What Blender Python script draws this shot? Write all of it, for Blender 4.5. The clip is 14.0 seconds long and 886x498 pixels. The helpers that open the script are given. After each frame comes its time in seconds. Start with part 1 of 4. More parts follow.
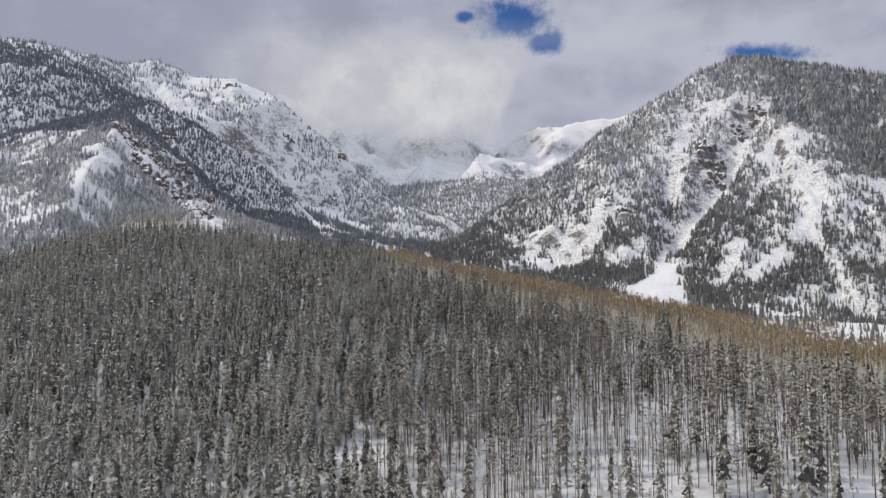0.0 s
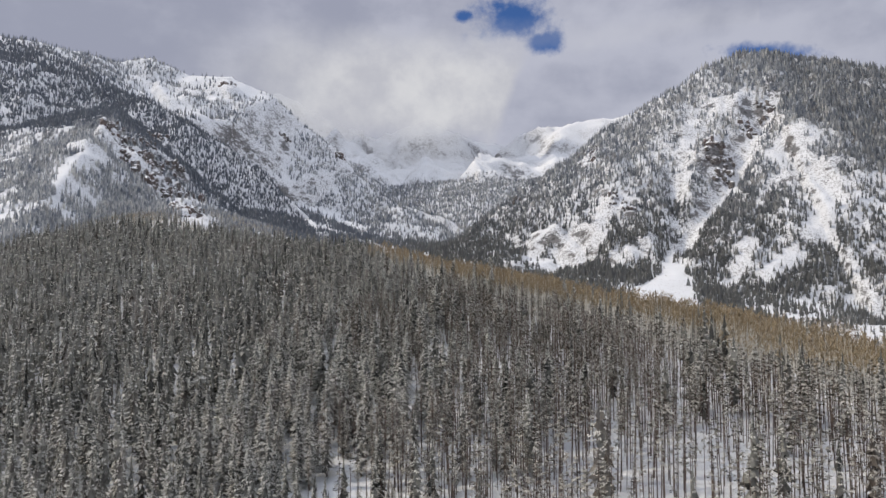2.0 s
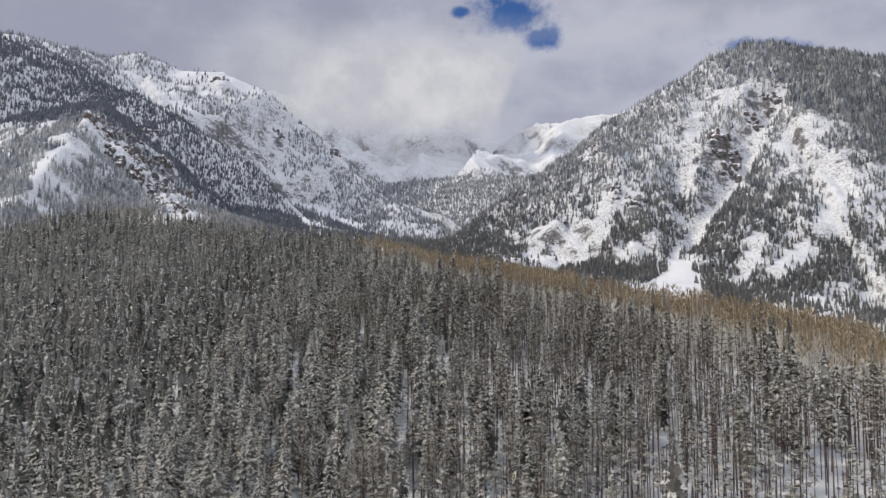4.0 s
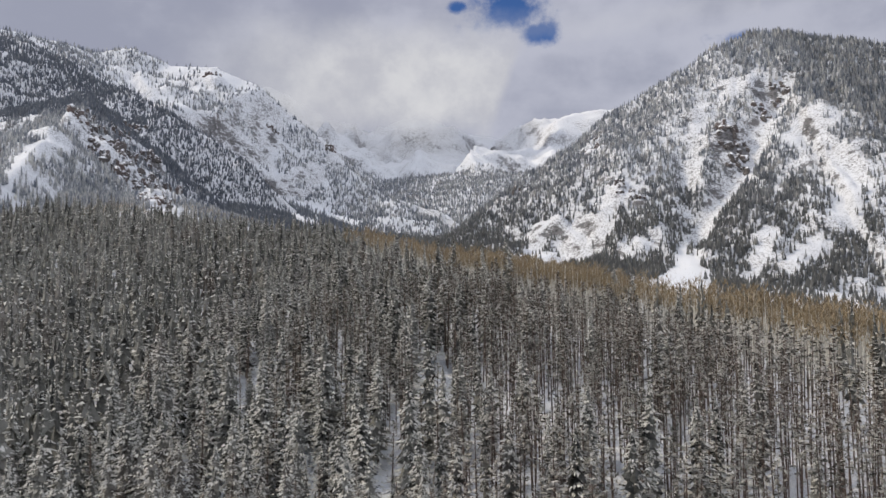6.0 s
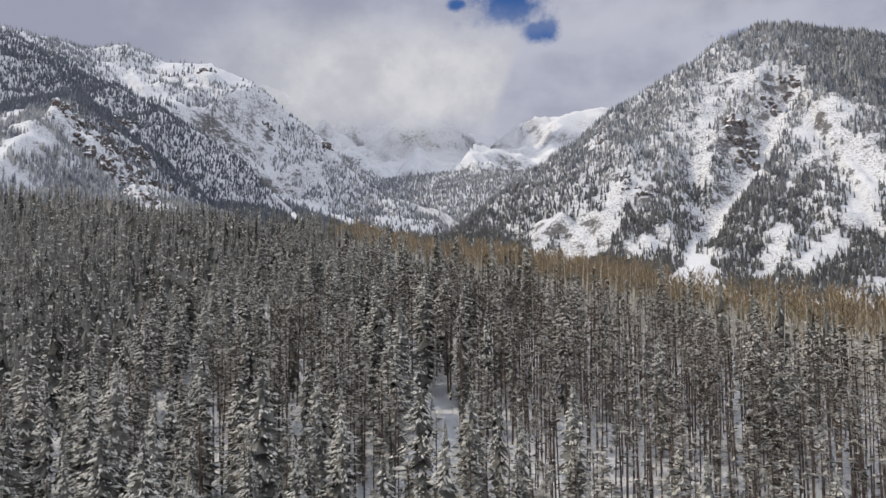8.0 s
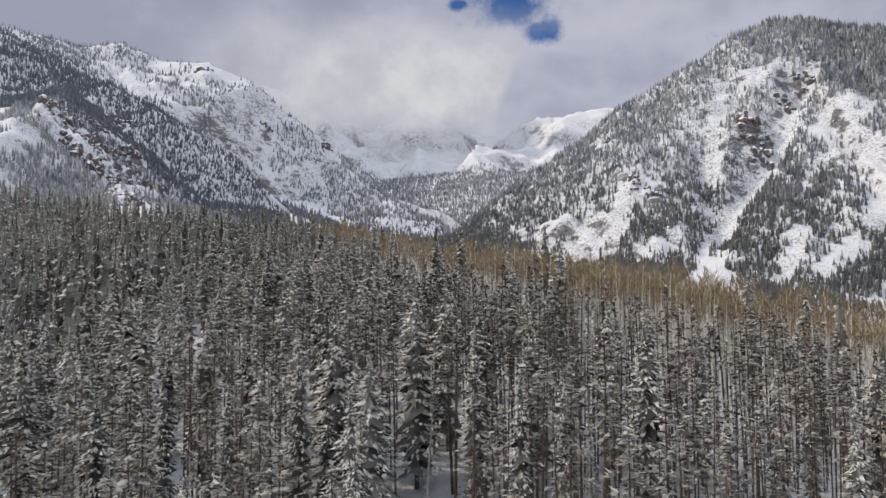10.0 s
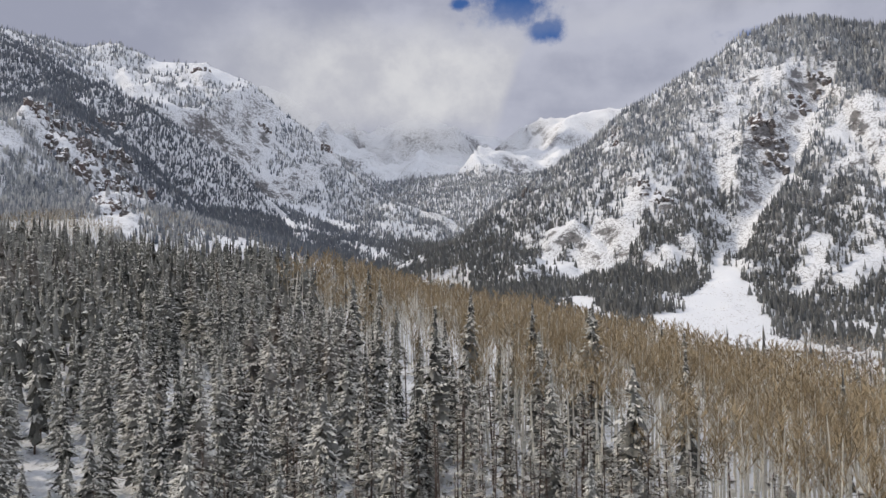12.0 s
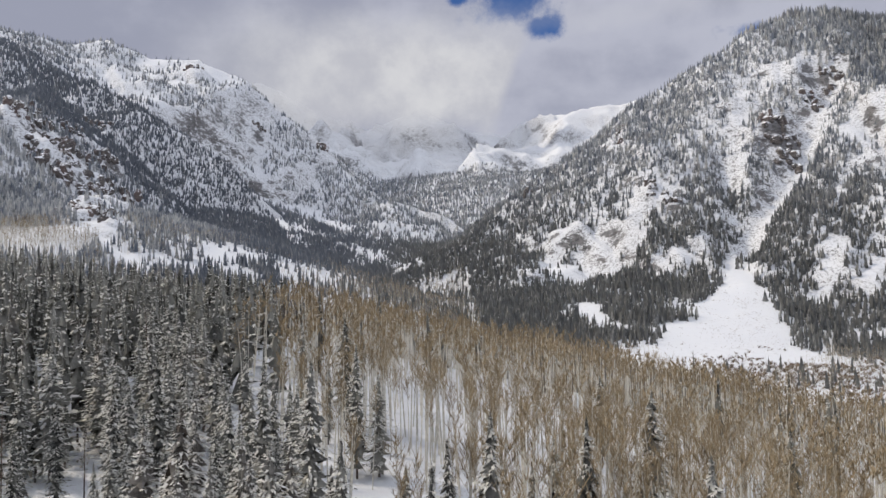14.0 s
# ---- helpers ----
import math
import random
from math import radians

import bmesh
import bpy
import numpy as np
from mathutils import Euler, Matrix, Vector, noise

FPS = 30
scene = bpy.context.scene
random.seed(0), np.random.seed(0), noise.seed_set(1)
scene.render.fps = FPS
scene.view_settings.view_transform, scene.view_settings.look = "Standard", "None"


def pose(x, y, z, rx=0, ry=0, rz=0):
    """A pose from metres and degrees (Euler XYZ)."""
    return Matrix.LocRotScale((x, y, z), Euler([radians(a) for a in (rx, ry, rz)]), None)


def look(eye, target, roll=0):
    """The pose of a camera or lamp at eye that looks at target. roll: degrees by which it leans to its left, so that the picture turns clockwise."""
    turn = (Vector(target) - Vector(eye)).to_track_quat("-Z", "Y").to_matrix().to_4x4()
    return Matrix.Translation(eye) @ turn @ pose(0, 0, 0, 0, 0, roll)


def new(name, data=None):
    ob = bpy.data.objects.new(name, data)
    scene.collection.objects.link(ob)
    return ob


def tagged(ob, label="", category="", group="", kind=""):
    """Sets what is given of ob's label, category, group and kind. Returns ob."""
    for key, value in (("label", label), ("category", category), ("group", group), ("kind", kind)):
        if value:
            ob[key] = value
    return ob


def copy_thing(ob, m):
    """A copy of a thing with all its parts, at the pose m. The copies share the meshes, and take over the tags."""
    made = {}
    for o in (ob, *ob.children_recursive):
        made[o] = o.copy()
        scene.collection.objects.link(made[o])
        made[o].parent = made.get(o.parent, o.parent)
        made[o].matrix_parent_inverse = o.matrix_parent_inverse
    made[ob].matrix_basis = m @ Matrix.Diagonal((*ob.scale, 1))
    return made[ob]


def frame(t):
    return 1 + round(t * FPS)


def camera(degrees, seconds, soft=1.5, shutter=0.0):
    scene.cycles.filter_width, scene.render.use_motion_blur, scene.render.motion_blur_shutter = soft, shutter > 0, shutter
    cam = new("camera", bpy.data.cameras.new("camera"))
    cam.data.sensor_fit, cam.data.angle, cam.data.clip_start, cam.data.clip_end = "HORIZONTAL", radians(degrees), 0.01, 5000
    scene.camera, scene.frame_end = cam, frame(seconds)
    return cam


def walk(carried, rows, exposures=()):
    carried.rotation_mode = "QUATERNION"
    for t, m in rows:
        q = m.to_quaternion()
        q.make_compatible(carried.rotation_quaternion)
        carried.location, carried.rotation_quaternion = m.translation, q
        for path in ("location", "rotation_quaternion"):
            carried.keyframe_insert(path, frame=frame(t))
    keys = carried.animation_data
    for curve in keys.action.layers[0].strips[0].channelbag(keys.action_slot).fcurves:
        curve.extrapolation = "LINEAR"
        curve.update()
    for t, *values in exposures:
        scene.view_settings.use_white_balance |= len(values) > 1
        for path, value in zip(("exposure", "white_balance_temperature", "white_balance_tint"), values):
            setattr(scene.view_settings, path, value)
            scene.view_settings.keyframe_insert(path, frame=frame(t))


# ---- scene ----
cam = camera(63.2, 14.0, soft=1.5)
METRES, EYE, TILT, LEAN, TURN = 300.0, 45.0, 3.5, 0.0, 0.0
ROWS = [
    (0.0, 0.0, 0.0, 0.0, 0.0, 0.0, -0.0),
    (0.5, -0.0002, 0.0326, -0.0021, -0.01, 0.07, -0.01),
    (1.0, -0.0004, 0.0701, -0.0044, -0.04, 0.13, -0.0),
    (1.5, -0.0007, 0.1033, -0.0069, -0.07, 0.15, 0.02),
    (2.0, -0.001, 0.1414, -0.0094, -0.07, 0.13, 0.06),
    (2.5, -0.0011, 0.1744, -0.0115, -0.12, 0.16, 0.09),
    (3.0, -0.0013, 0.2122, -0.0141, -0.17, 0.13, 0.13),
    (5.5, -0.0021, 0.3866, -0.0244, -0.42, -0.1, 0.54),
    (6.0, -0.002, 0.4248, -0.0263, -0.45, -0.13, 0.61),
    (6.5, -0.0019, 0.4583, -0.0279, -0.48, -0.15, 0.64),
    (7.0, -0.0019, 0.4965, -0.0298, -0.5, -0.14, 0.65),
    (7.5, -0.0019, 0.5296, -0.0314, -0.52, -0.13, 0.67),
    (10.0, -0.0001, 0.7074, -0.0304, -0.38, 0.05, 0.68),
    (10.5, 0.0002, 0.7412, -0.0193, -0.35, 0.12, 0.7),
    (11.0, 0.0007, 0.7794, -0.0084, -0.31, 0.15, 0.67),
    (11.5, 0.0009, 0.8124, 0.0002, -0.26, 0.11, 0.67),
    (12.0, 0.0012, 0.8498, 0.0095, -0.23, 0.03, 0.7),
    (12.5, 0.0011, 0.8828, 0.0173, -0.22, -0.07, 0.78),
    (13.0, 0.001, 0.9197, 0.0259, -0.21, -0.13, 0.9),
    (13.5, 0.0009, 0.9528, 0.0326, -0.24, -0.17, 0.96),
    (14.0, 0.0014, 0.9898, 0.0382, -0.34, -0.2, 0.95),
]
walk(cam, [(t, pose(0, 0, EYE, TILT, LEAN, TURN) @ pose(METRES * x, METRES * y, METRES * z, 90 + pitch, roll, yaw)) for t, x, y, z, yaw, pitch, roll in ROWS])

# ---- light ----
SUN_FROM = Vector((-0.74, 0.12, 0.66)).normalized()  # towards the sun
sun = new("sun", bpy.data.lights.new("sun", "SUN"))
sun.data.energy, sun.data.angle, sun.data.color = 2.45, radians(2.0), (1.0, 0.89, 0.73)
sun.matrix_world = look((0, 0, 800), Vector((0, 0, 800)) - SUN_FROM)


class Nodes:
    """Short hand for node trees."""

    def __init__(self, tree):
        self.tree = tree
        tree.nodes.clear()

    def add(self, kind, **sockets):
        node = self.tree.nodes.new(kind)
        return self.wire(node, **sockets)

    def wire(self, node, **sockets):
        for key, value in sockets.items():
            sock = node.inputs[int(key[1:])] if key[0] == "i" and key[1:].isdigit() else node.inputs[key.replace("_", " ")]
            if isinstance(value, bpy.types.NodeSocket):
                self.tree.links.new(value, sock)
            else:
                sock.default_value = value
        return node.outputs[0] if len(node.outputs) else None

    def math(self, op, a, b=0.0, c=0.0):
        node = self.tree.nodes.new("ShaderNodeMath")
        node.operation = op
        return self.wire(node, i0=a, i1=b, i2=c)

    def step(self, value, lo, hi, to_lo=0.0, to_hi=1.0):
        node = self.tree.nodes.new("ShaderNodeMapRange")
        node.interpolation_type = "SMOOTHSTEP"
        return self.wire(node, i0=value, i1=lo, i2=hi, i3=to_lo, i4=to_hi)

    def mix(self, fac, a, b):
        node = self.tree.nodes.new("ShaderNodeMix")
        node.data_type = "RGBA"
        for sock, value in ((node.inputs[0], fac), (node.inputs[6], a), (node.inputs[7], b)):
            if isinstance(value, bpy.types.NodeSocket):
                self.tree.links.new(value, sock)
            else:
                sock.default_value = (*value, 1.0) if isinstance(value, tuple) and len(value) == 3 else value
        return node.outputs[2]

    def noise(self, vec, scale, detail=4.0, rough=0.55):
        return self.add("ShaderNodeTexNoise", Vector=vec, Scale=scale, Detail=detail, Roughness=rough)


world = bpy.data.worlds.new("world")
scene.world = world
world.use_nodes = True
w = Nodes(world.node_tree)
sky_node = w.tree.nodes.new("ShaderNodeTexSky")
sky_node.sky_type, sky_node.sun_disc, sky_node.altitude = "NISHITA", False, 2600.0
sky_node.air_density, sky_node.dust_density, sky_node.ozone_density = 0.6, 0.0, 10.0
sky_node.sun_elevation, sky_node.sun_rotation = math.asin(SUN_FROM.z), math.atan2(SUN_FROM.x, SUN_FROM.y)
sky = sky_node.outputs[0]
ray = w.add("ShaderNodeTexCoord")
xyz = w.tree.nodes.new("ShaderNodeSeparateXYZ")
w.tree.links.new(ray, xyz.inputs[0])
# overcast, brighter towards the zenith, with broken gaps
billow = w.noise(w.add("ShaderNodeMapping", Vector=ray, Scale=(1.0, 1.0, 2.2)), 2.6, 5.0, 0.5)
cloud = w.mix(w.step(billow, 0.35, 0.68), (0.38, 0.405, 0.475), (0.54, 0.565, 0.635))
zenith = w.step(xyz.outputs[2], 0.25, 0.95, 1.40, 2.05)
open_sky = w.math("MAXIMUM", w.step(w.noise(ray, 3.1, 4.0, 0.5), 0.62, 0.72), w.step(xyz.outputs[1], 0.55, 0.7))
sky_part = w.add("ShaderNodeBackground", Color=sky, Strength=0.14)
cloud_part = w.add("ShaderNodeBackground", Color=cloud, Strength=zenith)
w.add("ShaderNodeOutputWorld", Surface=w.add("ShaderNodeMixShader", i0=open_sky, i1=cloud_part, i2=sky_part))


# ---- materials ----
def material(name):
    m = bpy.data.materials.new(name)
    m.use_nodes = True
    return m, Nodes(m.node_tree)


def surface(n, color, rough=0.8, bump=None, strength=0.4, distance=0.5):
    extra = {}
    if bump is not None:
        extra["Normal"] = n.add("ShaderNodeBump", Height=bump, Strength=strength, Distance=distance)
    shader = n.add("ShaderNodeBsdfPrincipled", Base_Color=color, Roughness=rough, **extra)
    n.add("ShaderNodeOutputMaterial", Surface=shader)


def upness(n):
    geo = n.tree.nodes.new("ShaderNodeNewGeometry")
    xyz = n.tree.nodes.new("ShaderNodeSeparateXYZ")
    n.tree.links.new(geo.outputs["Normal"], xyz.inputs[0])
    return geo.outputs["Position"], xyz.outputs[2]


def ground_material():
    m, n = material("snowy_ground")
    pos, up = upness(n)
    big = n.noise(pos, 0.010, 5.0, 0.6)
    fine = n.noise(pos, 0.18, 6.0, 0.7)
    fleck = n.noise(n.add("ShaderNodeMapping", Vector=pos, Scale=(1.0, 1.0, 1.5)), 0.30, 5.0, 0.75)
    crag = n.noise(n.add("ShaderNodeMapping", Vector=pos, Scale=(1.0, 1.0, 1.8)), 0.10, 8.0, 0.75)
    bare = n.step(n.math("ADD", up, n.math("MULTIPLY", n.math("SUBTRACT", crag, 0.5), 1.4)), 0.36, 0.48, 1.0, 0.0)
    cliff = n.noise(n.add("ShaderNodeMapping", Vector=pos, Scale=(1.0, 1.0, 1.4)), 0.055, 8.0, 0.75)
    bare = n.math("MAXIMUM", bare, n.step(n.math("ADD", up, n.math("MULTIPLY", n.math("SUBTRACT", cliff, 0.5), 1.5)), 0.42, 0.52, 0.9, 0.0))
    xyz = n.tree.nodes.new("ShaderNodeSeparateXYZ")
    n.tree.links.new(pos, xyz.inputs[0])
    bare = n.math("MULTIPLY", bare, n.step(xyz.outputs[2], 420.0, 760.0, 1.0, 0.75))
    # stones and brush that show through on the steeper slopes
    broken = n.math("MULTIPLY", n.step(fleck, 0.515, 0.585), n.step(up, 0.60, 0.97, 0.85, 0.0))
    broken = n.math("MULTIPLY", broken, n.step(big, 0.40, 0.58, 0.35, 1.0))
    rock = n.mix(n.step(fine, 0.35, 0.65), (0.055, 0.053, 0.055), (0.150, 0.140, 0.138))
    rock = n.mix(n.step(big, 0.54, 0.66, 0.0, 0.6), rock, (0.095, 0.078, 0.070))
    snow = n.mix(big, (0.62, 0.632, 0.66), (0.78, 0.78, 0.79))
    scrub = n.step(n.math("ADD", n.math("MULTIPLY", fine, 0.6), n.math("MULTIPLY", big, 0.5)), 0.55, 0.72)
    snow = n.mix(n.math("MULTIPLY", scrub, 0.22), snow, (0.27, 0.25, 0.23))
    surface(n, n.mix(n.math("MAXIMUM", bare, broken), snow, rock), 0.8, crag, 0.5, 4.0)
    return m


def needle_material(name, green, dark, brown, frost, lo=0.25, hi=0.6, scale=0.5, far_frost_haze=False):
    m, n = material(name)
    pos, up = upness(n)
    geo = n.tree.nodes.new("ShaderNodeNewGeometry")
    tree = n.noise(n.add("ShaderNodeMapping", Vector=pos, Scale=(1.0, 1.0, 0.06)), 0.30 if not far_frost_haze else 0.11, 2.0, 0.5)
    stand = n.noise(pos, 0.031, 3.0, 0.6)
    grain = n.noise(pos, scale, 4.0, 0.75)
    tuft = geo.outputs["Random Per Island"]
    needles = n.mix(n.step(n.math("ADD", n.math("MULTIPLY", tree, 0.7), n.math("MULTIPLY", tuft, 0.3)), 0.3, 0.7), dark, green)
    needles = n.mix(n.step(stand, 0.52, 0.66, 0.0, 0.8), needles, brown)
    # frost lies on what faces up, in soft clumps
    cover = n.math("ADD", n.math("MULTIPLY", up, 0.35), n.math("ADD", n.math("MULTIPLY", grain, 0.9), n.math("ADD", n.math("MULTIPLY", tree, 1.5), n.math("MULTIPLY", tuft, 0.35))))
    if far_frost_haze:  # low trees carry less frost; blue-grey needle colours stand in for distance haze
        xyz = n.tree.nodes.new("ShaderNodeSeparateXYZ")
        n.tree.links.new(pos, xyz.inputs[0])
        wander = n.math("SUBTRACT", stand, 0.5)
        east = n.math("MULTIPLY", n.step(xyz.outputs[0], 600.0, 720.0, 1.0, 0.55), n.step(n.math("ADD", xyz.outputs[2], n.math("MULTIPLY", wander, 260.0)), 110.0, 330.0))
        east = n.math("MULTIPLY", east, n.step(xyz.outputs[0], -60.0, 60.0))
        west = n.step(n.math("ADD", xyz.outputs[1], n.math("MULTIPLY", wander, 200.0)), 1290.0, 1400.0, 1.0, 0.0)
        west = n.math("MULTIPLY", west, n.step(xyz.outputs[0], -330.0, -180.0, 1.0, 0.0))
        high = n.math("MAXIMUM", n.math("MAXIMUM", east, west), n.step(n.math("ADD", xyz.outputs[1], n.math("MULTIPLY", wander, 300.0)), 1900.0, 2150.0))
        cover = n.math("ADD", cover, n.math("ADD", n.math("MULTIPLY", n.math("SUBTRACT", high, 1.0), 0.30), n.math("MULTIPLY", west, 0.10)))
        # western low needles: the blue of haze and skylight is put into their colour
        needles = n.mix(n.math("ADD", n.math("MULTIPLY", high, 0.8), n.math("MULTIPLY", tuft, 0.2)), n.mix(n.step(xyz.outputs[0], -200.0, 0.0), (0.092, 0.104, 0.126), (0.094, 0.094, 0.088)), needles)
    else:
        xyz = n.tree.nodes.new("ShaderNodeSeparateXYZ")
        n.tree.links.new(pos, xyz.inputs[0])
        # extra frost higher up and to the left, partly in place of distance haze
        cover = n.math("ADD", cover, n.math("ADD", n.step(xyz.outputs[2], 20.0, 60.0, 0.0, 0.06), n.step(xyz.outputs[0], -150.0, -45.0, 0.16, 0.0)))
    lying = n.step(cover, lo, hi)
    surface(n, n.mix(n.math("MULTIPLY", lying, frost), needles, (0.750, 0.728, 0.668)), 0.85)
    return m


def bark_material(name, a, b, scale=1.5):
    m, n = material(name)
    pos, up = upness(n)
    grain = n.noise(pos, scale, 4.0, 0.7)
    stand = n.noise(pos, 0.08, 2.0, 0.5)
    surface(n, n.mix(n.step(n.math("ADD", n.math("MULTIPLY", grain, 0.6), n.math("MULTIPLY", stand, 0.4)), 0.35, 0.65), a, b), 0.9)
    return m


GROUND = ground_material()
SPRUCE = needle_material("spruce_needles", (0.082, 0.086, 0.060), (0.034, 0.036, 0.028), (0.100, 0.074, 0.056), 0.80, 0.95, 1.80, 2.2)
# inner boughs: less frost, and the crown's inner shade put into the colour
SHADED_CORE = needle_material("shaded_inner_needles", (0.050, 0.051, 0.037), (0.016, 0.017, 0.015), (0.066, 0.049, 0.038), 0.29, 1.00, 1.95, 2.2)
# haze over the far slopes is tinted into these needle colours
HAZED_SPRUCE = needle_material("hazed_spruce_needles", (0.205, 0.222, 0.245), (0.125, 0.146, 0.185), (0.17, 0.165, 0.17), 0.64, 1.10, 2.05, 0.5, True)
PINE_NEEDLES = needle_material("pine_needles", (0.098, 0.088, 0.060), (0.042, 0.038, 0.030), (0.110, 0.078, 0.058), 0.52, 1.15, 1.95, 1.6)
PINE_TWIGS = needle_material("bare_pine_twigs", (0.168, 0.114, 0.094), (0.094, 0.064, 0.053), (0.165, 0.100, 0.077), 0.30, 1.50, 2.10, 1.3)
BARK = bark_material("conifer_bark", (0.060, 0.044, 0.036), (0.165, 0.122, 0.098))
ASPEN_BARK = bark_material("aspen_bark", (0.44, 0.41, 0.355), (0.72, 0.69, 0.62))
ASPEN_TWIGS = bark_material("aspen_twigs", (0.220, 0.166, 0.098), (0.315, 0.245, 0.150), 0.3)


def cloud_material():
    """Grey overcast with a few gaps through which the sky shows."""
    m, n = material("overcast_cloud")
    pos, up = upness(n)
    xyz = n.tree.nodes.new("ShaderNodeSeparateXYZ")
    n.tree.links.new(pos, xyz.inputs[0])
    across = n.math("DIVIDE", xyz.outputs[0], xyz.outputs[1])
    upward = n.math("DIVIDE", n.math("SUBTRACT", xyz.outputs[2], 45.0), xyz.outputs[1])
    gap = None
    for gx, gz, wide, high in ((0.105, 0.387, 0.062, 0.034), (0.146, 0.355, 0.030, 0.018), (0.030, 0.390, 0.016, 0.010), (0.457, 0.338, 0.076, 0.015)):
        dx = n.math("DIVIDE", n.math("SUBTRACT", across, gx), wide)
        dz = n.math("DIVIDE", n.math("SUBTRACT", upward, gz), high)
        g = n.math("SUBTRACT", 1.0, n.math("SQRT", n.math("ADD", n.math("MULTIPLY", dx, dx), n.math("MULTIPLY", dz, dz))))
        gap = g if gap is None else n.math("MAXIMUM", gap, g)
    ragged = n.math("ADD", gap, n.math("MULTIPLY", n.math("SUBTRACT", n.noise(pos, 0.0065, 5.0, 0.6), 0.5), 2.2))
    open_sky = n.step(ragged, -0.25, 0.70)
    billow = n.noise(n.add("ShaderNodeMapping", Vector=pos, Scale=(1.0, 1.0, 1.9)), 0.0011, 6.0, 0.52)
    puff = n.noise(pos, 0.0042, 5.0, 0.55)
    light = n.math("ADD", n.math("MULTIPLY", billow, 0.75), n.math("MULTIPLY", puff, 0.25))
    light = n.math("ADD", light, n.step(across, -0.25, 0.35, -0.05, 0.06))
    shade = n.mix(n.step(light, 0.36, 0.66), (0.325, 0.343, 0.435), (0.475, 0.490, 0.580))
    glow = n.add("ShaderNodeEmission", Color=shade, Strength=1.0)
    n.add("ShaderNodeOutputMaterial", Surface=n.add("ShaderNodeMixShader", i0=open_sky, i1=glow, i2=n.add("ShaderNodeBsdfTransparent")))
    return m


def mist_material():
    """Cloud that hangs about the far peaks and thins out downwards."""
    m, n = material("peak_mist")
    pos, up = upness(n)
    xyz = n.tree.nodes.new("ShaderNodeSeparateXYZ")
    n.tree.links.new(pos, xyz.inputs[0])
    wisps = n.math("MULTIPLY", n.math("SUBTRACT", n.noise(pos, 0.0048, 6.0, 0.6), 0.5), 200.0)
    lift = n.step(xyz.outputs[0], 220.0, 460.0, 0.0, 480.0)
    level = n.math("ADD", xyz.outputs[2], n.math("SUBTRACT", wisps, lift))
    thick = n.step(level, 720.0, 900.0)
    edge = n.math("MULTIPLY", n.step(xyz.outputs[0], -1300.0, -350.0), n.step(n.math("ADD", xyz.outputs[2], wisps), 1080.0, 1420.0, 1.0, 0.0))
    shade = n.mix(n.step(n.noise(pos, 0.0030, 6.0, 0.6), 0.34, 0.66), (0.50, 0.507, 0.560), (0.66, 0.662, 0.685))
    glow = n.add("ShaderNodeEmission", Color=shade, Strength=1.0)
    n.add("ShaderNodeOutputMaterial", Surface=n.add("ShaderNodeMixShader", i0=n.math("MULTIPLY", thick, edge), i1=n.add("ShaderNodeBsdfTransparent"), i2=glow))
    return m


OVERCAST, MIST = cloud_material(), mist_material()


# ---- terrain begin ----
def hash01(ix, iy, seed):
    h = (ix.astype(np.int64) * 374761393 + iy.astype(np.int64) * 668265263 + seed * 1274126177) & 0xFFFFFFFF
    h = ((h ^ (h >> 13)) * 1274126177) & 0xFFFFFFFF
    return ((h ^ (h >> 16)) & 0xFFFFFF) / 16777215.0


def value_noise(x, y, seed):
    ix, iy = np.floor(x), np.floor(y)
    fx, fy = x - ix, y - iy
    fx, fy = fx * fx * (3 - 2 * fx), fy * fy * (3 - 2 * fy)
    a, b = hash01(ix, iy, seed), hash01(ix + 1, iy, seed)
    c, d = hash01(ix, iy + 1, seed), hash01(ix + 1, iy + 1, seed)
    return (a + (b - a) * fx) * (1 - fy) + (c + (d - c) * fx) * fy - 0.5


def fbm(x, y, size, octaves, seed, ridged=False, gain=0.5):
    """Noise between about -1 and 1; its largest forms are of that size in metres."""
    total, amp, k = 0.0, 1.0, 1.0 / size
    for o in range(octaves):
        n = value_noise(x * k + 17.3 * o, y * k - 9.1 * o, seed + o) * 2
        total = total + amp * ((0.5 - np.abs(n)) * 2 if ridged else n)
        amp, k = amp * gain, k * 2.03
    return total


def nearest(x, y, line):
    """Distance to a polyline of (x, y, z), the z of its nearest point, on which side it lies, and how far along."""
    best, zz, side, along, run = np.full(x.shape, 1e9), np.zeros(x.shape), np.zeros(x.shape), np.zeros(x.shape), 0.0
    for (ax, ay, az), (bx, by, bz) in zip(line, line[1:]):
        ux, uy = bx - ax, by - ay
        t = np.clip(((x - ax) * ux + (y - ay) * uy) / (ux * ux + uy * uy), 0, 1)
        px, py = x - ax - t * ux, y - ay - t * uy
        d = np.hypot(px, py)
        near = d < best
        best, zz = np.where(near, d, best), np.where(near, az + t * (bz - az), zz)
        side = np.where(near, np.sign(ux * py - uy * px), side)
        along = np.where(near, run + t * math.hypot(ux, uy), along)
        run += math.hypot(ux, uy)
    return best, zz, side, along


